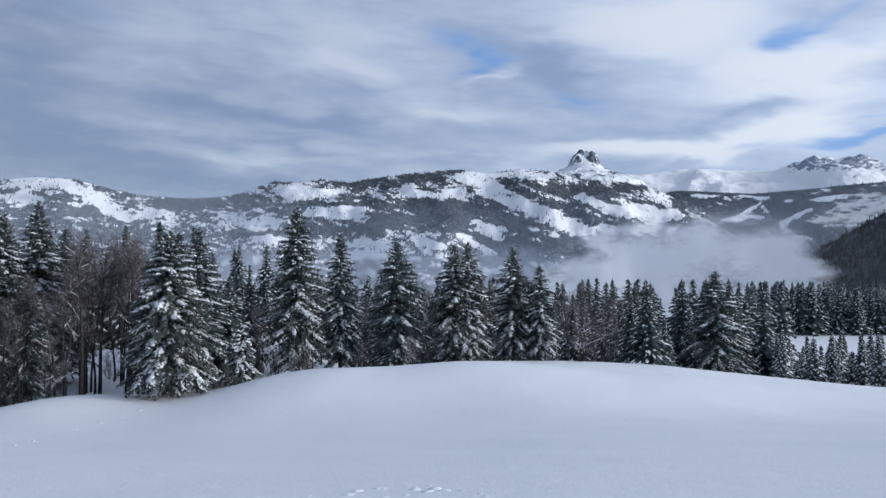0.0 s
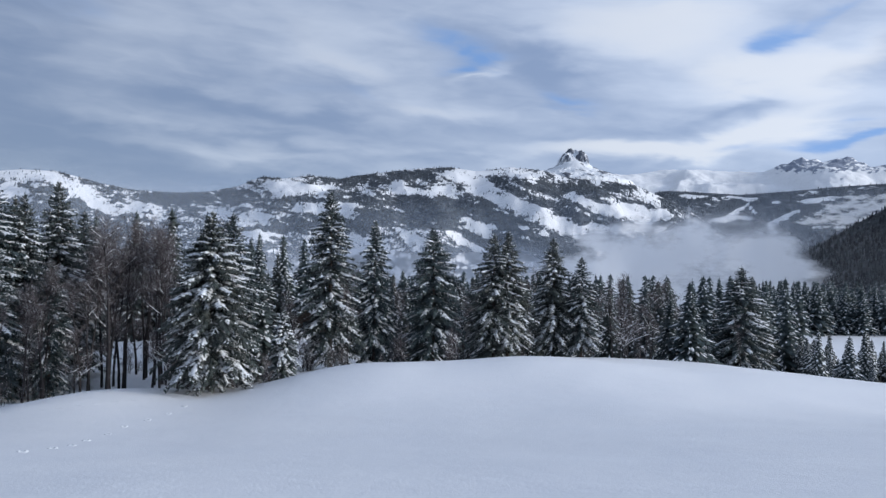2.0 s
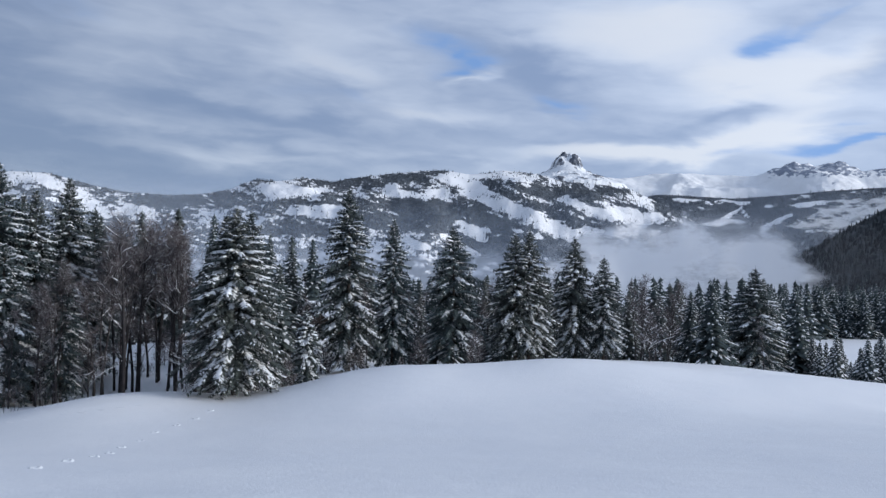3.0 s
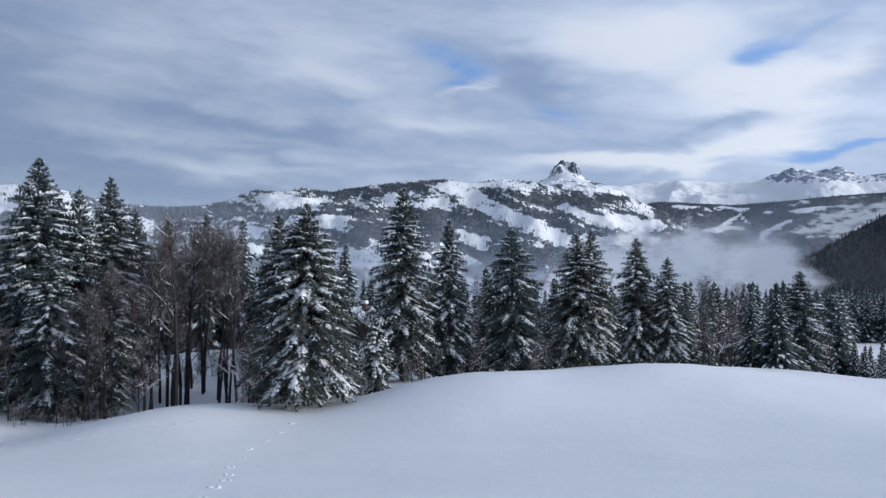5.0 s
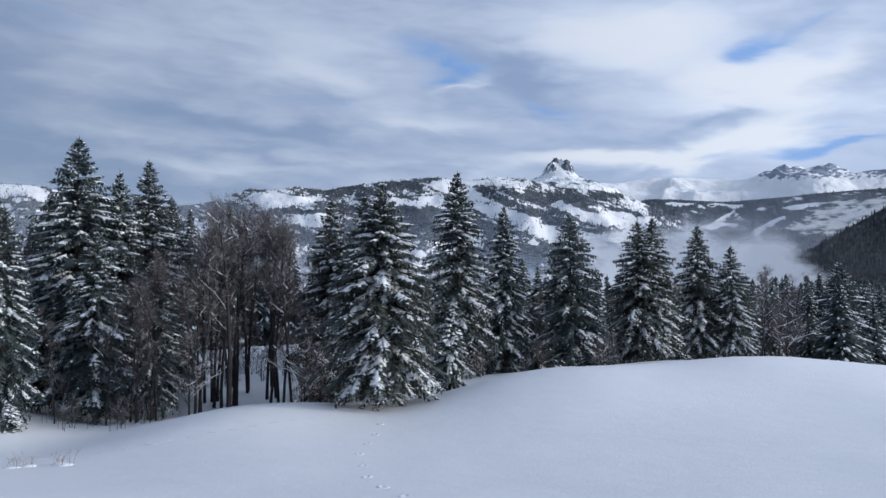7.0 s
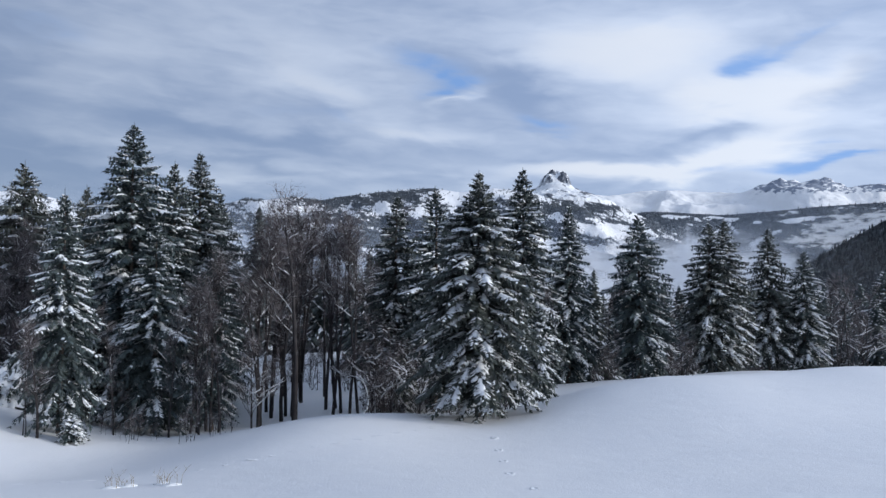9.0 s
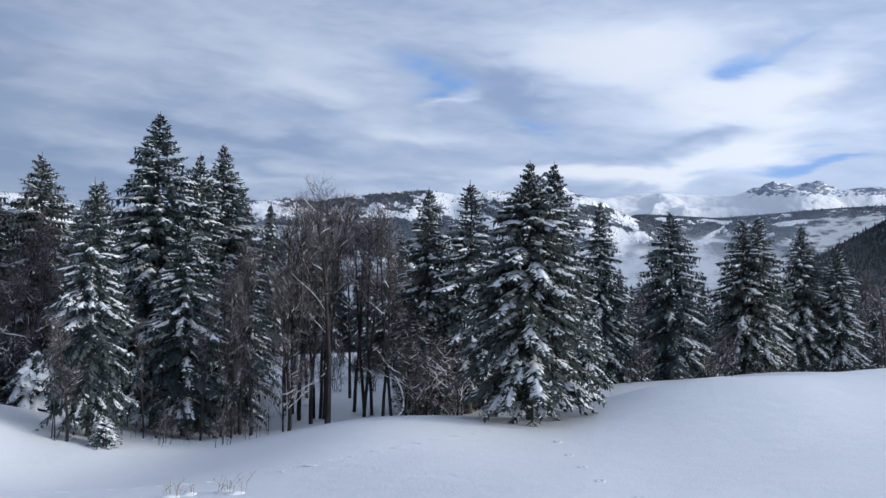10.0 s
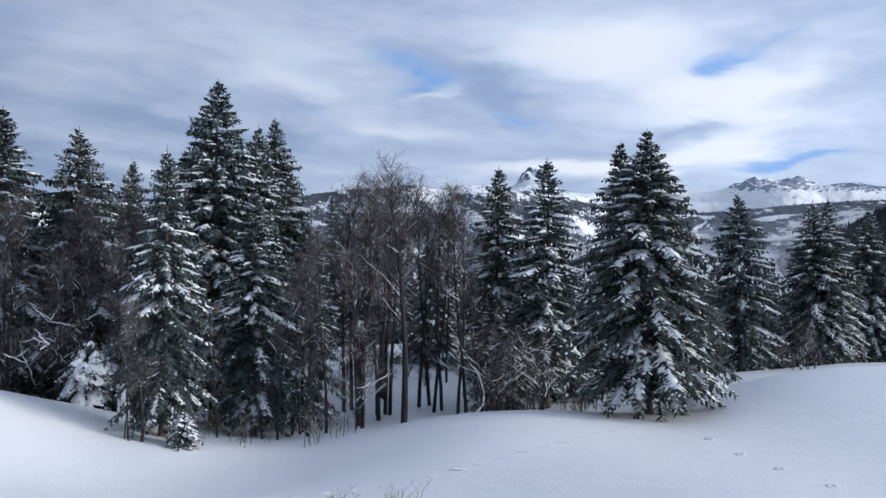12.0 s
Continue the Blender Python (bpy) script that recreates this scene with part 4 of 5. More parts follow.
wood_kind("young", 6.0, R=1.8, seed=77, snow=1.0, step=0.32, spokes=11)
spruce_kind("sapling", 4.5, R=1.25, seed=73, snow=0.7, droop=0.42, step=0.24, around=6, twig=0.13, skirt=0.03, taper=0.5)
wood_kind("mid_a", 16.0, R=4.3, seed=83, snow=0.5, step=0.56, spokes=12)
wood_kind("mid_b", 16.0, R=3.7, seed=89, snow=0.6, step=0.54, spokes=11)
wood_kind("mid_c", 16.0, R=4.6, seed=97, snow=0.42, step=0.58, spokes=13)
wood_kind("low_a", 16.0, R=4.2, seed=113, snow=0.55, step=0.95, spokes=9)
wood_kind("low_b", 16.0, R=3.6, seed=127, snow=0.62, step=0.95, spokes=9)
bare_kind("bare_a", 17.0, seed=101, stems=3, spreadf=0.27, snow=0.3, low=0.52, twigs=8)
bare_kind("bare_b", 15.0, seed=103, stems=2, spreadf=0.22, snow=0.35, low=0.5, twigs=7)
bare_kind("bare_c", 13.0, seed=107, stems=1, spreadf=0.27, snow=0.45, low=0.2, twigs=6, twist=0.14)
bare_kind("bare_d", 12.0, seed=149, stems=1, spreadf=0.17, snow=0.4, low=0.3, twigs=6, twist=0.16)
bare_kind("shrub", 4.0, seed=109, stems=4, spreadf=0.24, snow=0.35, low=0.05, twigs=3)
bare_kind("whip", 3.0, seed=137, stems=2, spreadf=0.16, snow=0.3, low=0.3, twigs=1)
bare_kind("stout", 16.0, seed=173, stems=1, spreadf=0.30, snow=0.5, low=0.38, twigs=8, twist=0.16, girth=1.7)
bare_kind("gnarl", 8.0, seed=131, stems=1, spreadf=0.42, snow=0.8, low=0.18, twigs=6, twist=0.24)

# kind, x, y, height of the top, turn, width, label
EDGE_SPRUCES = [
    ("front", -25.9, 75.5, 6.3, 0.0, 1.0, "big dark green spruce heavily loaded with snow on the open field"),
    ("tall", -52.0, 86.8, 11.4, 0.0, 1.1, "very tall spruce with snow on its boughs at the wood's edge"),
    ("shaded", -48.6, 82.0, 3.4, 1.0, 1.0, "spruce with drooping snowy boughs before a taller spruce"),
    ("tall", -49.6, 97.4, 10.9, 2.0, 0.95, "tall slim spruce with snow on its upper boughs"),
    ("slim", -49.8, 90.2, 8.9, 0.6, 0.85, "dark spruce crowded behind taller trees at the wood's edge"),
    ("shaded", -52.2, 75.0, 4.8, 2.2, 0.84, "snow-laden spruce with long drooping boughs at the clearing"),
    ("dark", -64.3, 95.2, 9.5, 3.0, 0.95, "dark spruce with bare lower boughs and little snow"),
    ("slim", -68.8, 92.5, 10.4, 4.0, 1.15, "tall spruce with frosted boughs at the edge of the wood"),
    ("slim", -19.0, 103.2, 10.6, 0.4, 1.05, "tall slim spruce dusted with snow behind the knoll"),
    ("slim", -13.7, 106.3, 7.3, 1.9, 0.9, "narrow spruce dusted with snow behind the knoll"),
    ("dark", -6.3, 106.7, 6.4, 2.6, 1.05, "broad dark spruce with only a little snow behind the knoll"),
    ("full", 1.5, 107.2, 5.8, 1.4, 1.0, "broad spruce with snowy boughs behind the knoll"),
    ("full", 3.4, 107.8, 6.2, 4.4, 0.9, "spruce growing close against another behind the knoll"),
    ("dark", -64.8, 110.0, 9.2, 1.1, 0.8, "dark spruce showing its tip between others"),
]
WOOD_SPRUCES = [
    ("dark", -49.2, 103.5, 8.0, 2.1, 0.8, "dark spruce crowded among taller spruces"),
    ("slim", -58.5, 105.0, 9.6, 2.9, 0.9, "frosted spruce crowded among taller spruces"),
    ("mid_c", -54.5, 153.0, 11.6, 0.1, 1.0, "frosted spruce rising over bare trees"),
    ("mid_a", -61.0, 153.0, 11.0, 0.9, 1.0, "frosted spruce rising over bare trees"),
    ("mid_b", -48.6, 155.0, 11.0, 1.7, 1.0, "frosted spruce rising over bare trees"),
    ("mid_a", -74.5, 150.0, 9.6, 2.3, 1.0, "frosted spruce rising over bare trees"),
    ("mid_b", -67.7, 151.0, 10.2, 3.0, 1.1, "frosted spruce rising over bare trees"),
    ("mid_a", -44.0, 152.0, 5.6, 4.1, 1.0, "frosted spruce rising over bare trees"),
    ("mid_c", -39.2, 150.0, 6.0, 5.2, 1.0, "frosted spruce rising over bare trees"),
    ("mid_b", -33.8, 152.0, 7.0, 0.7, 1.1, "frosted spruce rising over bare trees"),
    ("mid_a", -30.4, 155.0, 6.4, 1.4, 1.0, "frosted spruce rising over bare trees"),
    ("mid_a", -33.9, 132.0, 6.3, 2.7, 1.0, "frosted spruce in the wood behind the clearing"),
    ("mid_b", -26.6, 109.4, 3.2, 3.1, 0.9, "slender snowy spruce behind the knoll"),
    ("full", 9.8, 111.3, 5.5, 3.6, 0.95, "snow-dusted spruce in a pair behind the knoll"),
    ("full", 13.4, 110.3, 3.0, 5.0, 0.95, "lower snow-dusted spruce in a pair behind the knoll"),
    ("full", 56.6, 165.6, 1.8, 0.5, 1.15, "pointed snow-dusted spruce standing before the lower wood"),
    ("full", -32.4, 92.6, -3.0, 0.3, 1.05, "young dark spruce in the thicket beside the clearing"),
    ("slim", -31.0, 90.8, -4.4, 1.7, 1.2, "young frosted spruce in the thicket beside the clearing"),
    ("dark", -46.0, 88.2, 2.0, 1.3, 0.75, "dark spruce with bare lower boughs beside the clearing"),
    ("thin", -31.5, 94.9, 6.9, 0.0, 1.05, "thin grey-green spruce behind bare trees"),
    ("thin", -28.2, 92.0, 7.2, 2.0, 1.1, "thin spruce with frosted boughs behind a larger spruce"),
]
NAMED = EDGE_SPRUCES + WOOD_SPRUCES
for key, x, y, top, turn, wide, label in NAMED:
    plant(key, x, y, top - ground_z(x, y), label, turn, wide)

CLEARING_TREES = [
    ("stout", -39.2, 86.2, 4.8, 0.0, 1.0), ("bare_a", -41.0, 100.8, 6.4, 3.3, 1.0), ("bare_b", -36.5, 92.3, 4.4, 1.0, 1.0), ("bare_d", -42.0, 86.3, 1.2, 0.4, 1.2),
    ("bare_b", -42.2, 89.0, 3.6, 2.0, 1.0), ("bare_d", -42.2, 93.5, 4.2, 2.4, 1.1), ("bare_d", -40.9, 91.0, 4.6, 3.9, 1.1), ("bare_b", -34.8, 90.2, 4.0, 4.0, 1.0),
    ("bare_b", -46.2, 83.5, -1.0, 0.7, 1.0), ("bare_b", -45.6, 86.3, 1.0, 2.7, 1.0), ("bare_b", -53.4, 73.0, -3.5, 1.2, 0.6),
    ("gnarl", -42.4, 86.0, -4.4, 2.9, 1.0), ("gnarl", -31.8, 88.5, -3.2, 1.0, 1.0), ("gnarl", -29.5, 87.0, -4.2, 5.0, 1.0),
    ("bare_d", -44.2, 83.0, 0.0, 0.4, 1.0), ("bare_d", -45.2, 81.4, -2.0, 4.6, 1.0), ("bare_a", -43.4, 96.5, 5.2, 2.0, 1.0), ("bare_a", -40.4, 94.0, 6.0, 0.9, 1.0), ("bare_c", -38.6, 103.0, 4.0, 1.1, 1.1), ("bare_c", -42.8, 104.0, 3.2, 2.6, 1.1),
]
OTHER_TREES = [
    ("bare_b", -37.2, 96.0, 4.6, 3.7, 1.1), ("bare_c", -33.0, 97.0, 5.4, 5.7, 1.0), ("gnarl", -33.4, 90.0, -2.6, 0.4, 1.0),
    ("gnarl", -32.6, 88.2, -5.0, 2.4, 1.0), ("gnarl", -33.0, 90.5, -5.5, 4.0, 0.9), ("bare_b", -57.5, 84.0, 0.0, 0.3, 1.0), ("bare_b", -60.5, 87.0, 1.6, 2.9, 1.0), ("bare_c", -63.0, 88.5, 0.5, 4.1, 0.9), ("bare_b", -58.0, 90.5, 2.5, 5.3, 1.0), ("gnarl", -65.5, 88.0, -2.0, 1.8, 1.0), ("gnarl", -56.5, 82.5, -3.4, 3.3, 0.9),
    ("gnarl", -65.0, 85.6, 0.0, 0.4, 1.0), ("gnarl", -63.0, 86.2, -1.2, 2.2, 1.0), ("bare_c", -61.6, 85.4, -0.6, 4.4, 1.1), ("gnarl", -59.8, 84.8, -2.2, 5.0, 1.0),
    ("bare_d", -52.6, 72.9, -2.4, 1.0, 1.3), ("bare_c", -50.0, 78.2, -3.0, 3.0, 0.9), ("bare_c", -46.8, 79.6, -2.2, 5.0, 0.9),
    ("bare_b", -66.0, 87.5, 3.0, 1.3, 1.0), ("bare_b", -63.6, 92.0, 3.5, 2.3, 1.0),
    ("bare_c", 17.0, 108.0, -0.5, 2.8, 0.9), ("bare_b", 20.5, 118.0, 0.0, 0.3, 0.9), ("bare_c", -22.0, 96.0, -2.0, 2.1, 0.8), ("bare_c", -16.5, 101.0, -1.0, 1.1, 0.8),
    ("bare_c", -10.2, 104.0, -2.0, 3.9, 0.8), ("bare_c", -24.5, 103.0, -3.3, 0.9, 0.75), ("bare_c", -25.6, 104.5, -3.8, 2.9, 0.8), ("gnarl", -24.0, 102.4, -3.2, 1.9, 0.75), ("bare_c", -23.7, 104.0, -3.5, 4.9, 0.8), ("bare_c", -24.6, 106.0, -3.0, 0.3, 1.0), ("gnarl", 18.4, 106.8, -3.0, 2.0, 1.2),
]
BARE = CLEARING_TREES + OTHER_TREES
for key, x, y, top, turn, wide in BARE:
    plant(key, x, y, top - ground_z(x, y), "leafless brown tree with fine frosted twigs", turn, wide, "bare trees in the wood", name="bare_tree")

plant("laden", -58.6, 82.4, 4.3, "young spruce bent under thick snow", 0.0, 1.0, "young spruces")
plant("bush", -50.6, 73.0, 1.9, "small snow-covered young spruce at a tree's foot", 1.0, 1.35, "young spruces")
plant("sapling", -20.8, 82.0, 7.0, "young spruce dusted with snow on the field's edge", 2.0, 0.8, "young spruces")


def join_far_wood(trees):
    """The farthest spruces, too many to count, as one woodland."""
    data = {}
    for key in ("low_a", "low_b"):
        trunk, crown = PROTOS[key][1]
        vs, fs, ms, o = [], [], [], 0
        for me, slot in ((trunk, 2), (crown, 0)):
            co = np.zeros(len(me.vertices) * 3)
            me.vertices.foreach_get("co", co)
            vs.append(co.reshape(-1, 3))
            for p in me.polygons:
                fs.append(tuple(i + o for i in p.vertices))
                ms.append(slot + p.material_index)
            o += len(me.vertices)
        data[key] = np.concatenate(vs), fs, ms
    V, F, S, o = [], [], [], 0
    for key, x, y, H, turn, wide in trees:
        v, f, ms = data[key]
        k = H / PROTOS[key][0]
        c, s = math.cos(turn) * k * wide, math.sin(turn) * k * wide
        V.append(np.stack([x + c * v[:, 0] - s * v[:, 1], y + s * v[:, 0] + c * v[:, 1], ground_z(x, y) - 0.15 + k * v[:, 2]], -1))
        F.extend([tuple(i + o for i in q) for q in f])
        S.extend(ms)
        o += len(v)
    me = bpy.data.meshes.new("far_wood")
    me.from_pydata(np.concatenate(V).tolist(), [], F)
    for mat in (NEEDLES, BOUGH_SNOW, BARK):
        me.materials.append(mat)
    me.polygons.foreach_set("material_index", S)
    me.polygons.foreach_set("use_smooth", [True] * len(F))
    me.update()
    tagged(new("far_wood", me), "snow-dusted spruce wood filling the lower slope", "forest", kind="stuff")


def build_wood():
    """The rest of the wood: spruces and bare trees behind the clearing's edge, lower and lower downhill."""
    rng = random.Random(5)
    spots = [(x, y) for _, x, y, *_ in NAMED] + [(b[1], b[2]) for b in BARE]

    def fill(step, x0, x1, y0, y1, skip, crest, bare, kinds, far_wood=None, least=8):
        """Trees on a jittered grid."""
        gy = y0
        while gy < y1:
            gx = x0 + rng.random() * step
            while gx < x1:
                x, y = gx + rng.uniform(-0.38, 0.38) * step, gy + rng.uniform(-0.5, 0.5) * step
                gx += step
                if skip(x, y) or (110 < y < 172 and abs(x + 10.5 + 0.128 * (y - 8)) < 1.2 + 0.022 * (y - 60)) or any((x - a) ** 2 + (y - b) ** 2 < 9.0 for a, b in spots):
                    continue
                spots.append((x, y))
                H = min(23, max(least, crest(x, y) + rng.choice((-6, -4.2, -2.6, -1.2, 0.0, 1.2)) - ground_z(x, y)))
                if far_wood is not None:
                    far_wood.append((rng.choice(kinds), x, y, H, rng.random() * 6.28, rng.uniform(1.15, 1.7)))
                elif rng.random() < bare:
                    plant("bare_c", x, y, H * 0.85, "leafless brown tree among the spruces", rng.random() * 6.28, 1.0, "bare trees in the wood", name="bare_tree")
                else:
                    plant(rng.choice(kinds), x, y, H, "snow-dusted spruce in the lower wood", rng.random() * 6.28, rng.uniform(1.05, 1.5) if least > 5 else rng.uniform(0.8, 1.2), "spruces of the lower wood")
            gy += step * 1.35
    mids, lows = ["mid_a", "mid_b", "mid_c"], ["low_a", "low_b"]
    far_trees = []
    # behind the clearing: high trees
    fill(5.5, -118, -24, 100, 176, lambda x, y: x < -0.70 * y - 6 or (-55 - 0.2 * (y - 95) < x < -35.5 and y < 154), lambda x, y: 0.5 if (-64 < x < -37 and y > 148) or x > -33 - 0.17 * (y - 110) else 3 + 0.034 * y, 0.25, mids)
    # behind the knoll: tops sink below the eye downhill
    fill(6.2, -34, 60, 115, 150, lambda x, y: x > 0.34 * y or (y > 118 and x > 0.26 * y and x > 30), lambda x, y: 2.2 - 2.6 * smooth(-2, 22, x), 0.62, mids)
    fill(7.0, -40, 96, 152, 186, lambda x, y: x > 0.37 * y or (y < 168 and x > 42), lambda x, y: 3 - 0.014 * y - 2.0 * smooth(-5, 25, x), 0.48, mids)
    fill(7.6, -60, 110, 188, 246, lambda x, y: x > 0.43 * y, lambda x, y: 3 - 0.017 * y, 0.0, lows, far_trees)
    # young trees before the far field, and the wood behind it
    fill(4.0, 54, 118, 140, 196, lambda x, y: x < 0.42 * y or x > 0.60 * y, lambda x, y: 5.2 - 0.108 * y, 0.0, ["young"], None, 2.6)
    fill(7.0, 120, 330, 338, 420, lambda x, y: x < 0.38 * y or x > 0.72 * y, lambda x, y: 3 - 0.022 * y, 0.0, lows, far_trees)
    join_far_wood(far_trees)


build_wood()


def build_undergrowth():
    """Leafless shrubs and saplings along the wood's edge."""
    rng = random.Random(17)
    for x0, x1, y0, y1, n in ((-66, -53, 83, 92, 7), (-33.5, -30, 87, 91, 6), (-34, -22, 86, 94, 14), (-72, -56, 91, 98, 10), (-22, -4, 98, 104, 10), (-58, -36, 117, 130, 12), (-46, -34, 104, 112, 8)):
        for _ in range(n):
            plant("shrub", rng.uniform(x0, x1), rng.uniform(y0, y1), rng.uniform(1.6, 4.6), "leafless frosted shrub at the wood's edge", rng.random() * 6.28, 1.0,
                  "shrubs at the wood's edge", 0.1, "shrub", "bare_shrub")
    for _ in range(14):
        plant("whip", rng.uniform(-50.5, -42), rng.uniform(74.5, 81), rng.uniform(1.0, 2.6), "thin leafless sapling standing in the snow", rng.random() * 6.28, 1.0,
              "thin saplings at the wood's edge", 0.1, "sapling", "bare_sapling")


build_undergrowth()


# ---- small things on the snow ----
def snow_lump_mesh(seed, wide, tall):
    """A lumpy heap of snow, open below."""
    rng = random.Random(seed)
    s = Soup()
    rings, sides = 5, 10
    for i in range(rings):
        a = i / (rings - 1) * 1.35
        for j in range(sides):
            t = 6.2832 * j / sides
            r = wide * math.cos(a) * rng.uniform(0.85, 1.15)
            s.v.append((r * math.cos(t), r * math.sin(t), tall * math.sin(a) * rng.uniform(0.93, 1.07) - 0.03))
    s.v.append((0, 0, tall))
    for i in range(rings - 1):
        for j in range(sides):
            q = (j + 1) % sides
            s.f.append((i * sides + j, i * sides + q, (i + 1) * sides + q, (i + 1) * sides + j))
    for j in range(sides):
        s.f.append(((rings - 1) * sides + j, (rings - 1) * sides + (j + 1) % sides, rings * sides))
    return s.mesh("snow_heap", BOUGH_SNOW)


def drop(name, me, x, y, turn, size, label, category, group, sink=0.02):
    ob = new(name, me)
    z = ground_z(x, y) + SURFACE(x, y)
    ob.matrix_basis = Matrix.Translation((x, y, z - sink)) @ Matrix.Rotation(turn, 4, "Z") @ Matrix.Diagonal((*size, 1))
    tagged(ob, label, category, group)
    return ob


def SURFACE(x, y):
    """The field's fine unevenness, as on the ground sheet."""
    return 0.10 * noise.fractal(Vector((x * 0.12, y * 0.12, 0)), 1.0, 2.0, 3) + 0.035 * noise.fractal(Vector((x * 0.6, y * 0.6, 3.0)), 1.0, 2.0, 3)


def footprint_mesh():
    """A pressed hollow with a raised, broken rim."""
    rng = random.Random(3)
    s = Soup()
    rows = ((0.0, 0.02), (0.16, 0.03), (0.25, 0.10), (0.33, 0.09), (0.50, -0.03))
    sides = 14
    for r, z in rows[1:]:
        for j in range(sides):
            t = 6.2832 * j / sides
            k = rng.uniform(0.85, 1.2)
            s.v.append((r * k * math.cos(t), 1.25 * r * k * math.sin(t), z * rng.uniform(0.6, 1.25) if z > 0.05 else z))
    s.v.append((0, 0, rows[0][1]))
    c = len(s.v) - 1
    for j in range(sides):
        q = (j + 1) % sides
        s.f.append((j, q, c))
        for i in range(len(rows) - 2):
            s.f.append((i * sides + j, (i + 1) * sides + j, (i + 1) * sides + q, i * sides + q))
    return s.mesh("hollow", SNOW)


def build_tracks():
    """A bounding animal's trail down to the big spruce and another one past the dry grass."""
    rng = random.Random(9)
    me = footprint_mesh()
    y = 67.6
    while y > 34:
        x = float(np.interp(y, (36, 44, 50, 56.5, 60.3, 63.7, 67.6), (-22.8, -24.4, -25.5, -26.3, -26.2, -26.0, -25.7)))
        drop("footprint", me, x + rng.uniform(-0.15, 0.15), y, rng.uniform(-0.4, 0.4), (0.5, 0.5, 0.45), "shallow animal print pressed into deep snow", "footprint", "animal trail", 0.0)
        y -= rng.uniform(3.4, 4.0)
    for k in range(26):
        x = -52.0 + k * 0.95
        y = float(np.interp(x, (-52, -50, -40, -33.5, -29.5, -27), (58.6, 59.0, 60.4, 64.9, 69.5, 72))) + rng.uniform(-0.1, 0.1)
        drop("footprint", me, x, y, rng.uniform(1.2, 1.9), (0.32, 0.55, 0.16), "small half-filled animal print in the snow", "footprint", "second animal trail", 0.0)


def grass_mesh(seed, n, tall):
    """A few dry stems with bent tips and side blades."""
    rng = random.Random(seed)
    s = Soup()
    for _ in range(n):
        x, y = rng.uniform(-0.35, 0.35), rng.uniform(-0.3, 0.3)
        h = tall * rng.uniform(0.45, 1.0)
        dx, dy = rng.uniform(-0.7, 0.7) * h, rng.uniform(-0.3, 0.3) * h
        s.tube([(x, y, -0.1), (x + dx * 0.2, y + dy * 0.2, h * 0.5), (x + dx, y + dy, h)], [0.010, 0.008, 0.003], 4)
        for _ in range(3):
            t = rng.uniform(0.3, 0.95)
            bx, by, bz = x + dx * t * t, y + dy * t * t, h * t
            s.tube([(bx, by, bz), (bx + rng.uniform(-0.12, 0.12), by + rng.uniform(-0.1, 0.1), bz + rng.uniform(0.02, 0.16))], [0.008, 0.003], 3)
    return s.mesh("stems", STRAW)


def build_grass():
    heap = snow_lump_mesh(4, 0.36, 0.13)
    for k, (x, y, tall) in enumerate(((-42.1, 56.0, 1.0), (-41.6, 56.5, 0.6), (-40.3, 56.8, 0.8), (-39.8, 56.3, 1.15))):
        root = new("grass_tuft")
        root.matrix_basis = Matrix.Translation((x, y, ground_z(x, y) + SURFACE(x, y)))
        a = new("stem_clump", grass_mesh(40 + k, 6, tall * 0.8))
        a.parent = root
        b = new("snow_heap", heap)
        b.parent = root
        b["label"] = "little heap of snow round the stems"
        b.matrix_basis = Matrix.Rotation(k * 1.3, 4, "Z") @ Matrix.Diagonal((1.2, 0.9, 0.9, 1))
        tagged(root, "tuft of dry grass stems poking through snow", "grass", "dry grass tufts")


def build_clods():
    rng = random.Random(21)
    shapes = [snow_lump_mesh(50 + k, 0.3, 0.2) for k in range(4)]
    for k in range(48):
        t = rng.random()
        x, y = -4.4 + 5.6 * t + rng.uniform(-0.3, 0.3), 19.0 + rng.random() * 2.9 * math.sin(t * 3.1)
        g = rng.uniform(0.25, 0.8)
        drop("snow_clod", shapes[k % 4], x, y, rng.random() * 6.28, (g, g * 0.9, g * 0.55), "lump of thrown-up snow on the bank", "snow clod", "snow clods by the line", 0.04)


def build_edge_things():
    """Snow-capped saplings at the wood's edge, and dark boulders on the field behind it."""
    post = snow_lump_mesh(60, 0.5, 1.9)
    drop("snow_covered_sapling", post, -56.2, 81.4, 0.3, (0.8, 0.8, 1.0), "small sapling wholly buried in a pillar of snow", "sapling", "", 0.1)
    rock = snow_lump_mesh(61, 0.55, 0.6).copy()
    rock.materials.clear()
    rock.materials.append(GREY_BARK)
    for k in range(6):
        x = -53.2 + k * 1.15
        drop("boulder", rock, x, 128.0 - 0.3 * k, k * 1.1, (0.8 + 0.1 * (k % 3), 0.8, 0.9), "dark boulder showing through the snow", "boulder", "boulders in a row", 0.15)


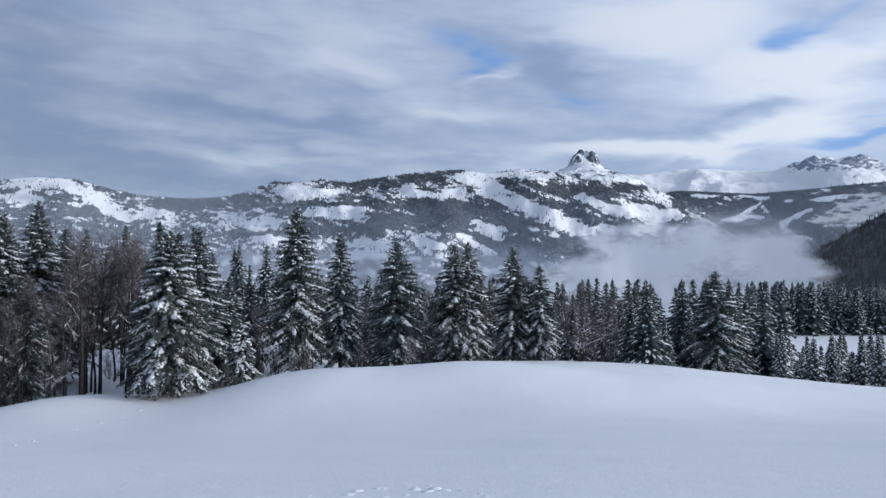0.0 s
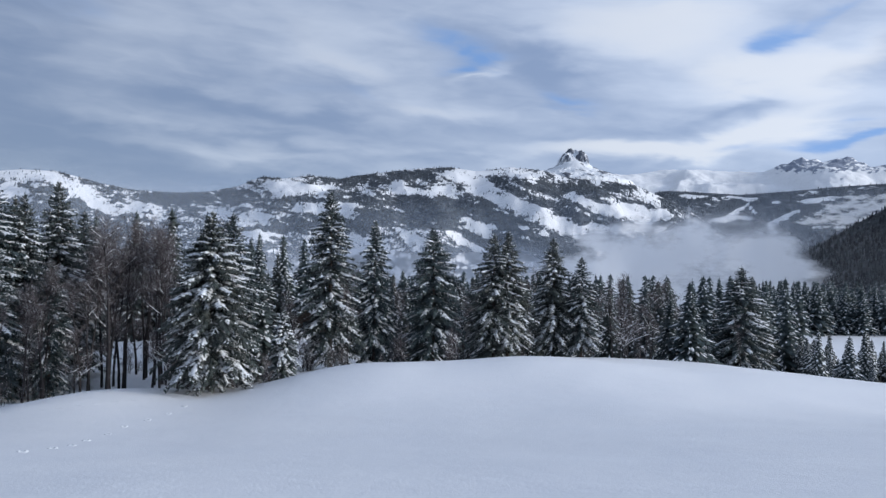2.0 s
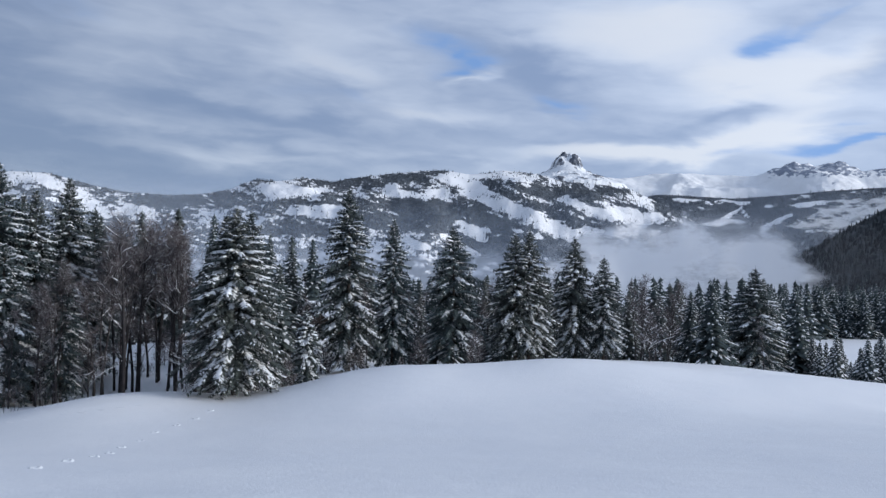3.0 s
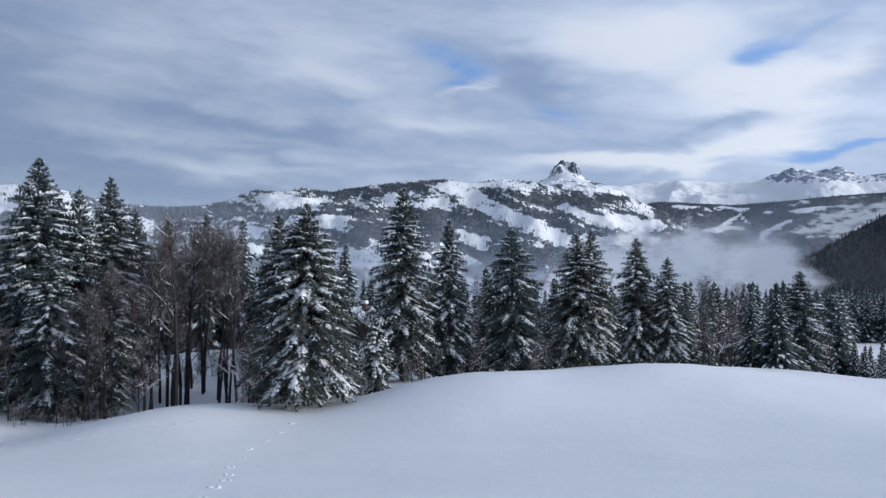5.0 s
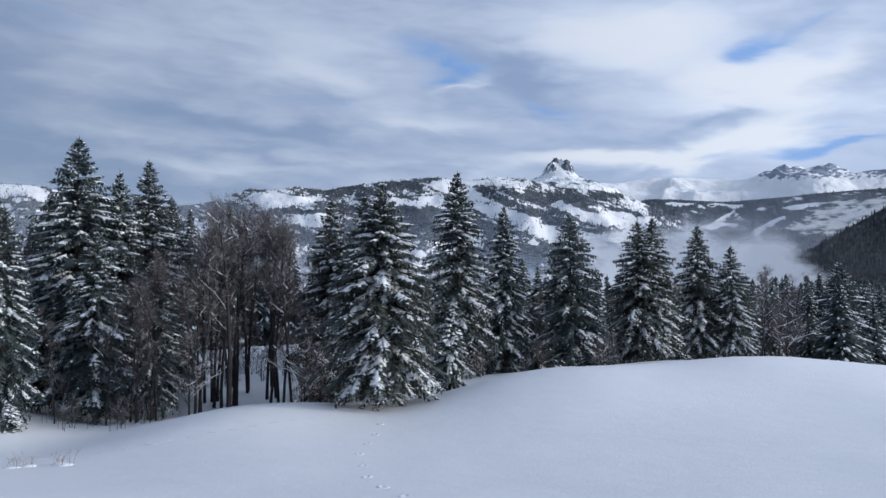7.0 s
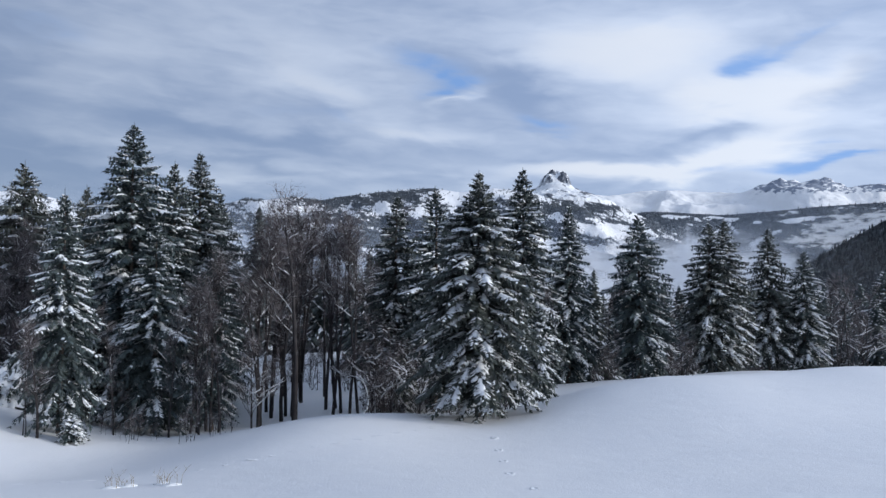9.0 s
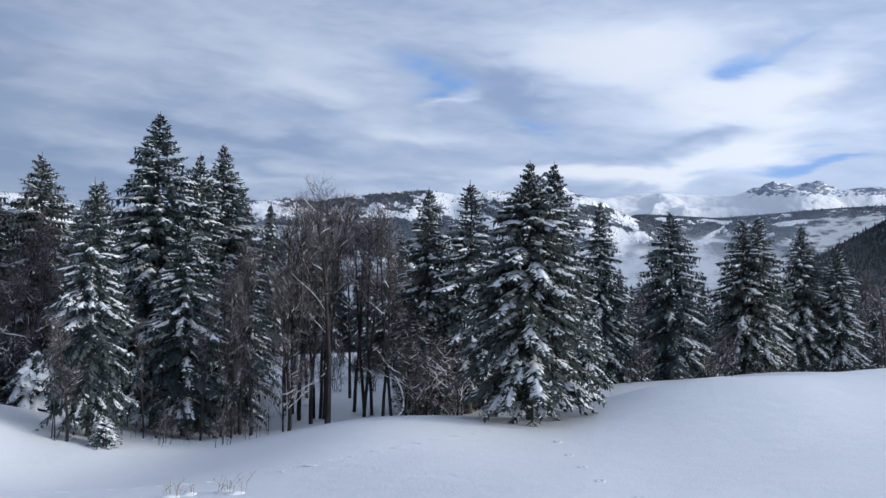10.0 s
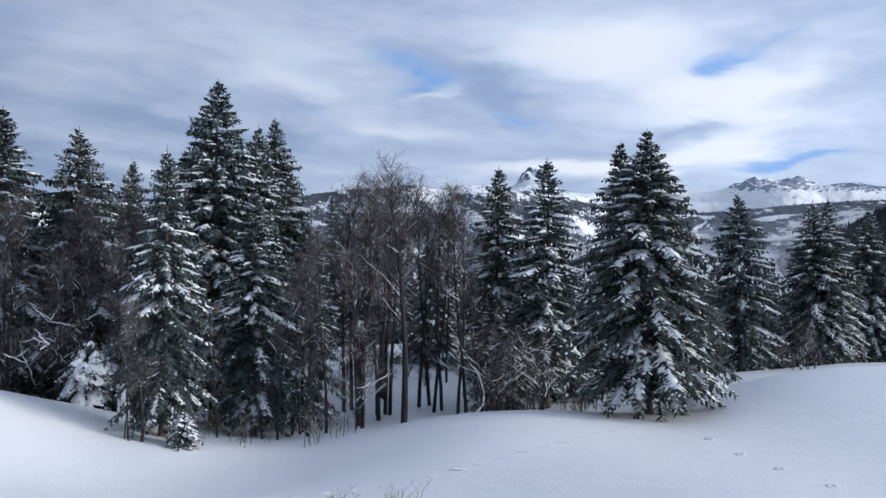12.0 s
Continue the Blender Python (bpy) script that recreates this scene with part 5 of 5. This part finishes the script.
def build_bowed_sapling():
    """A young stem bent to the ground by snow, white along its upper side."""
    x, y = -34.4, 87.7
    root = new("bowed_sapling")
    root.matrix_basis = Matrix.Translation((x, y, ground_z(x, y) - 0.05))
    bend = [(-0.7, 0.0, 0.2), (-0.3, 0.05, -0.05), (0.3, 0.0, 0.1), (0.8, 0.1, 0.7), (0.9, 0.1, 1.5), (0.6, 0.0, 2.5), (0.15, -0.1, 3.4), (-0.3, 0.0, 4.1)]
    stem, snow = Soup(), Soup()
    stem.tube(bend, [0.02, 0.05, 0.07, 0.07, 0.06, 0.05, 0.04, 0.015], 6)
    snow.tube([(p[0] - 0.03, p[1] - 0.05, p[2] + 0.07) for p in bend[:7]], [0.02, 0.07, 0.09, 0.08, 0.07, 0.06, 0.02], 6)
    part("stem", stem, GREY_BARK, root, "bent grey stem")
    part("snow_cover", snow, BOUGH_SNOW, root, "snow clinging along the stem")
    tagged(root, "thin leafless sapling bowed over by snow", "sapling")


def build_hut():
    """A small timber hut under deep snow, down behind the knoll."""
    x, y = -26.6, 138.0
    root = new("hut")
    root.matrix_basis = Matrix.Translation((x, y, ground_z(x, y) - 0.3)) @ Matrix.Rotation(-0.5, 4, "Z")
    wide, deep, eave, ridge, out = 3.4, 3.0, 3.0, 5.0, 0.6
    wall = Soup()
    wall.add([(sx * wide, sy * deep, z) for z in (0, eave) for sx, sy in ((-1, -1), (1, -1), (1, 1), (-1, 1))] + [(0, -deep, ridge), (0, deep, ridge)],
             [(0, 1, 5, 4), (1, 2, 6, 5), (2, 3, 7, 6), (3, 0, 4, 7), (4, 5, 8), (6, 7, 9)])
    part("wall", wall, TIMBER, root, "dark weathered timber walls", True)
    fall = (ridge - eave) / wide
    for name, mat, low, high, label in (("roof", TIMBER, 0.0, 0.14, ""), ("snow_cover", BOUGH_SNOW, 0.145, 0.6, "thick snow lying on the roof")):
        for sg in (-1, 1):
            s = Soup()
            e = wide + out
            s.add([(sg * u, v, ridge - fall * u + k) for k in (low, high) for u, v in ((0, -deep - out), (e, -deep - out), (e, deep + out), (0, deep + out))],
                  [(0, 1, 2, 3), (4, 5, 6, 7), (0, 1, 5, 4), (1, 2, 6, 5), (2, 3, 7, 6), (3, 0, 4, 7)])
            part(name, s, mat, root, label, True)
    for name, mat, z0, z1, r in (("chimney", TIMBER, ridge - 0.6, ridge + 1.1, 0.35), ("chimney_snow", BOUGH_SNOW, ridge + 1.105, ridge + 1.6, 0.42)):
        s = Soup()
        s.add([(1.0 + sx * r, sy * r, z) for z in (z0, z1) for sx, sy in ((-1, -1), (1, -1), (1, 1), (-1, 1))], [(0, 1, 5, 4), (1, 2, 6, 5), (2, 3, 7, 6), (3, 0, 4, 7), (4, 5, 6, 7)])
        part(name, s, mat, root, "", True)
    for u in (-1.4, 1.4):
        s = Soup()
        s.add([(u + sx * 0.45, -deep - k, z) for k in (0.0, 0.05) for sx, z in ((-1, 1.1), (1, 1.1), (1, 2.1), (-1, 2.1))], [(4, 5, 6, 7), (0, 1, 5, 4), (1, 2, 6, 5), (2, 3, 7, 6), (3, 0, 4, 7)])
        part("window", s, DARK_PANE, root, "", True)
    tagged(root, "small dark timber hut with a snow-covered roof", "hut")


build_hut()
build_tracks()
build_grass()
build_clods()
build_edge_things()
build_bowed_sapling()
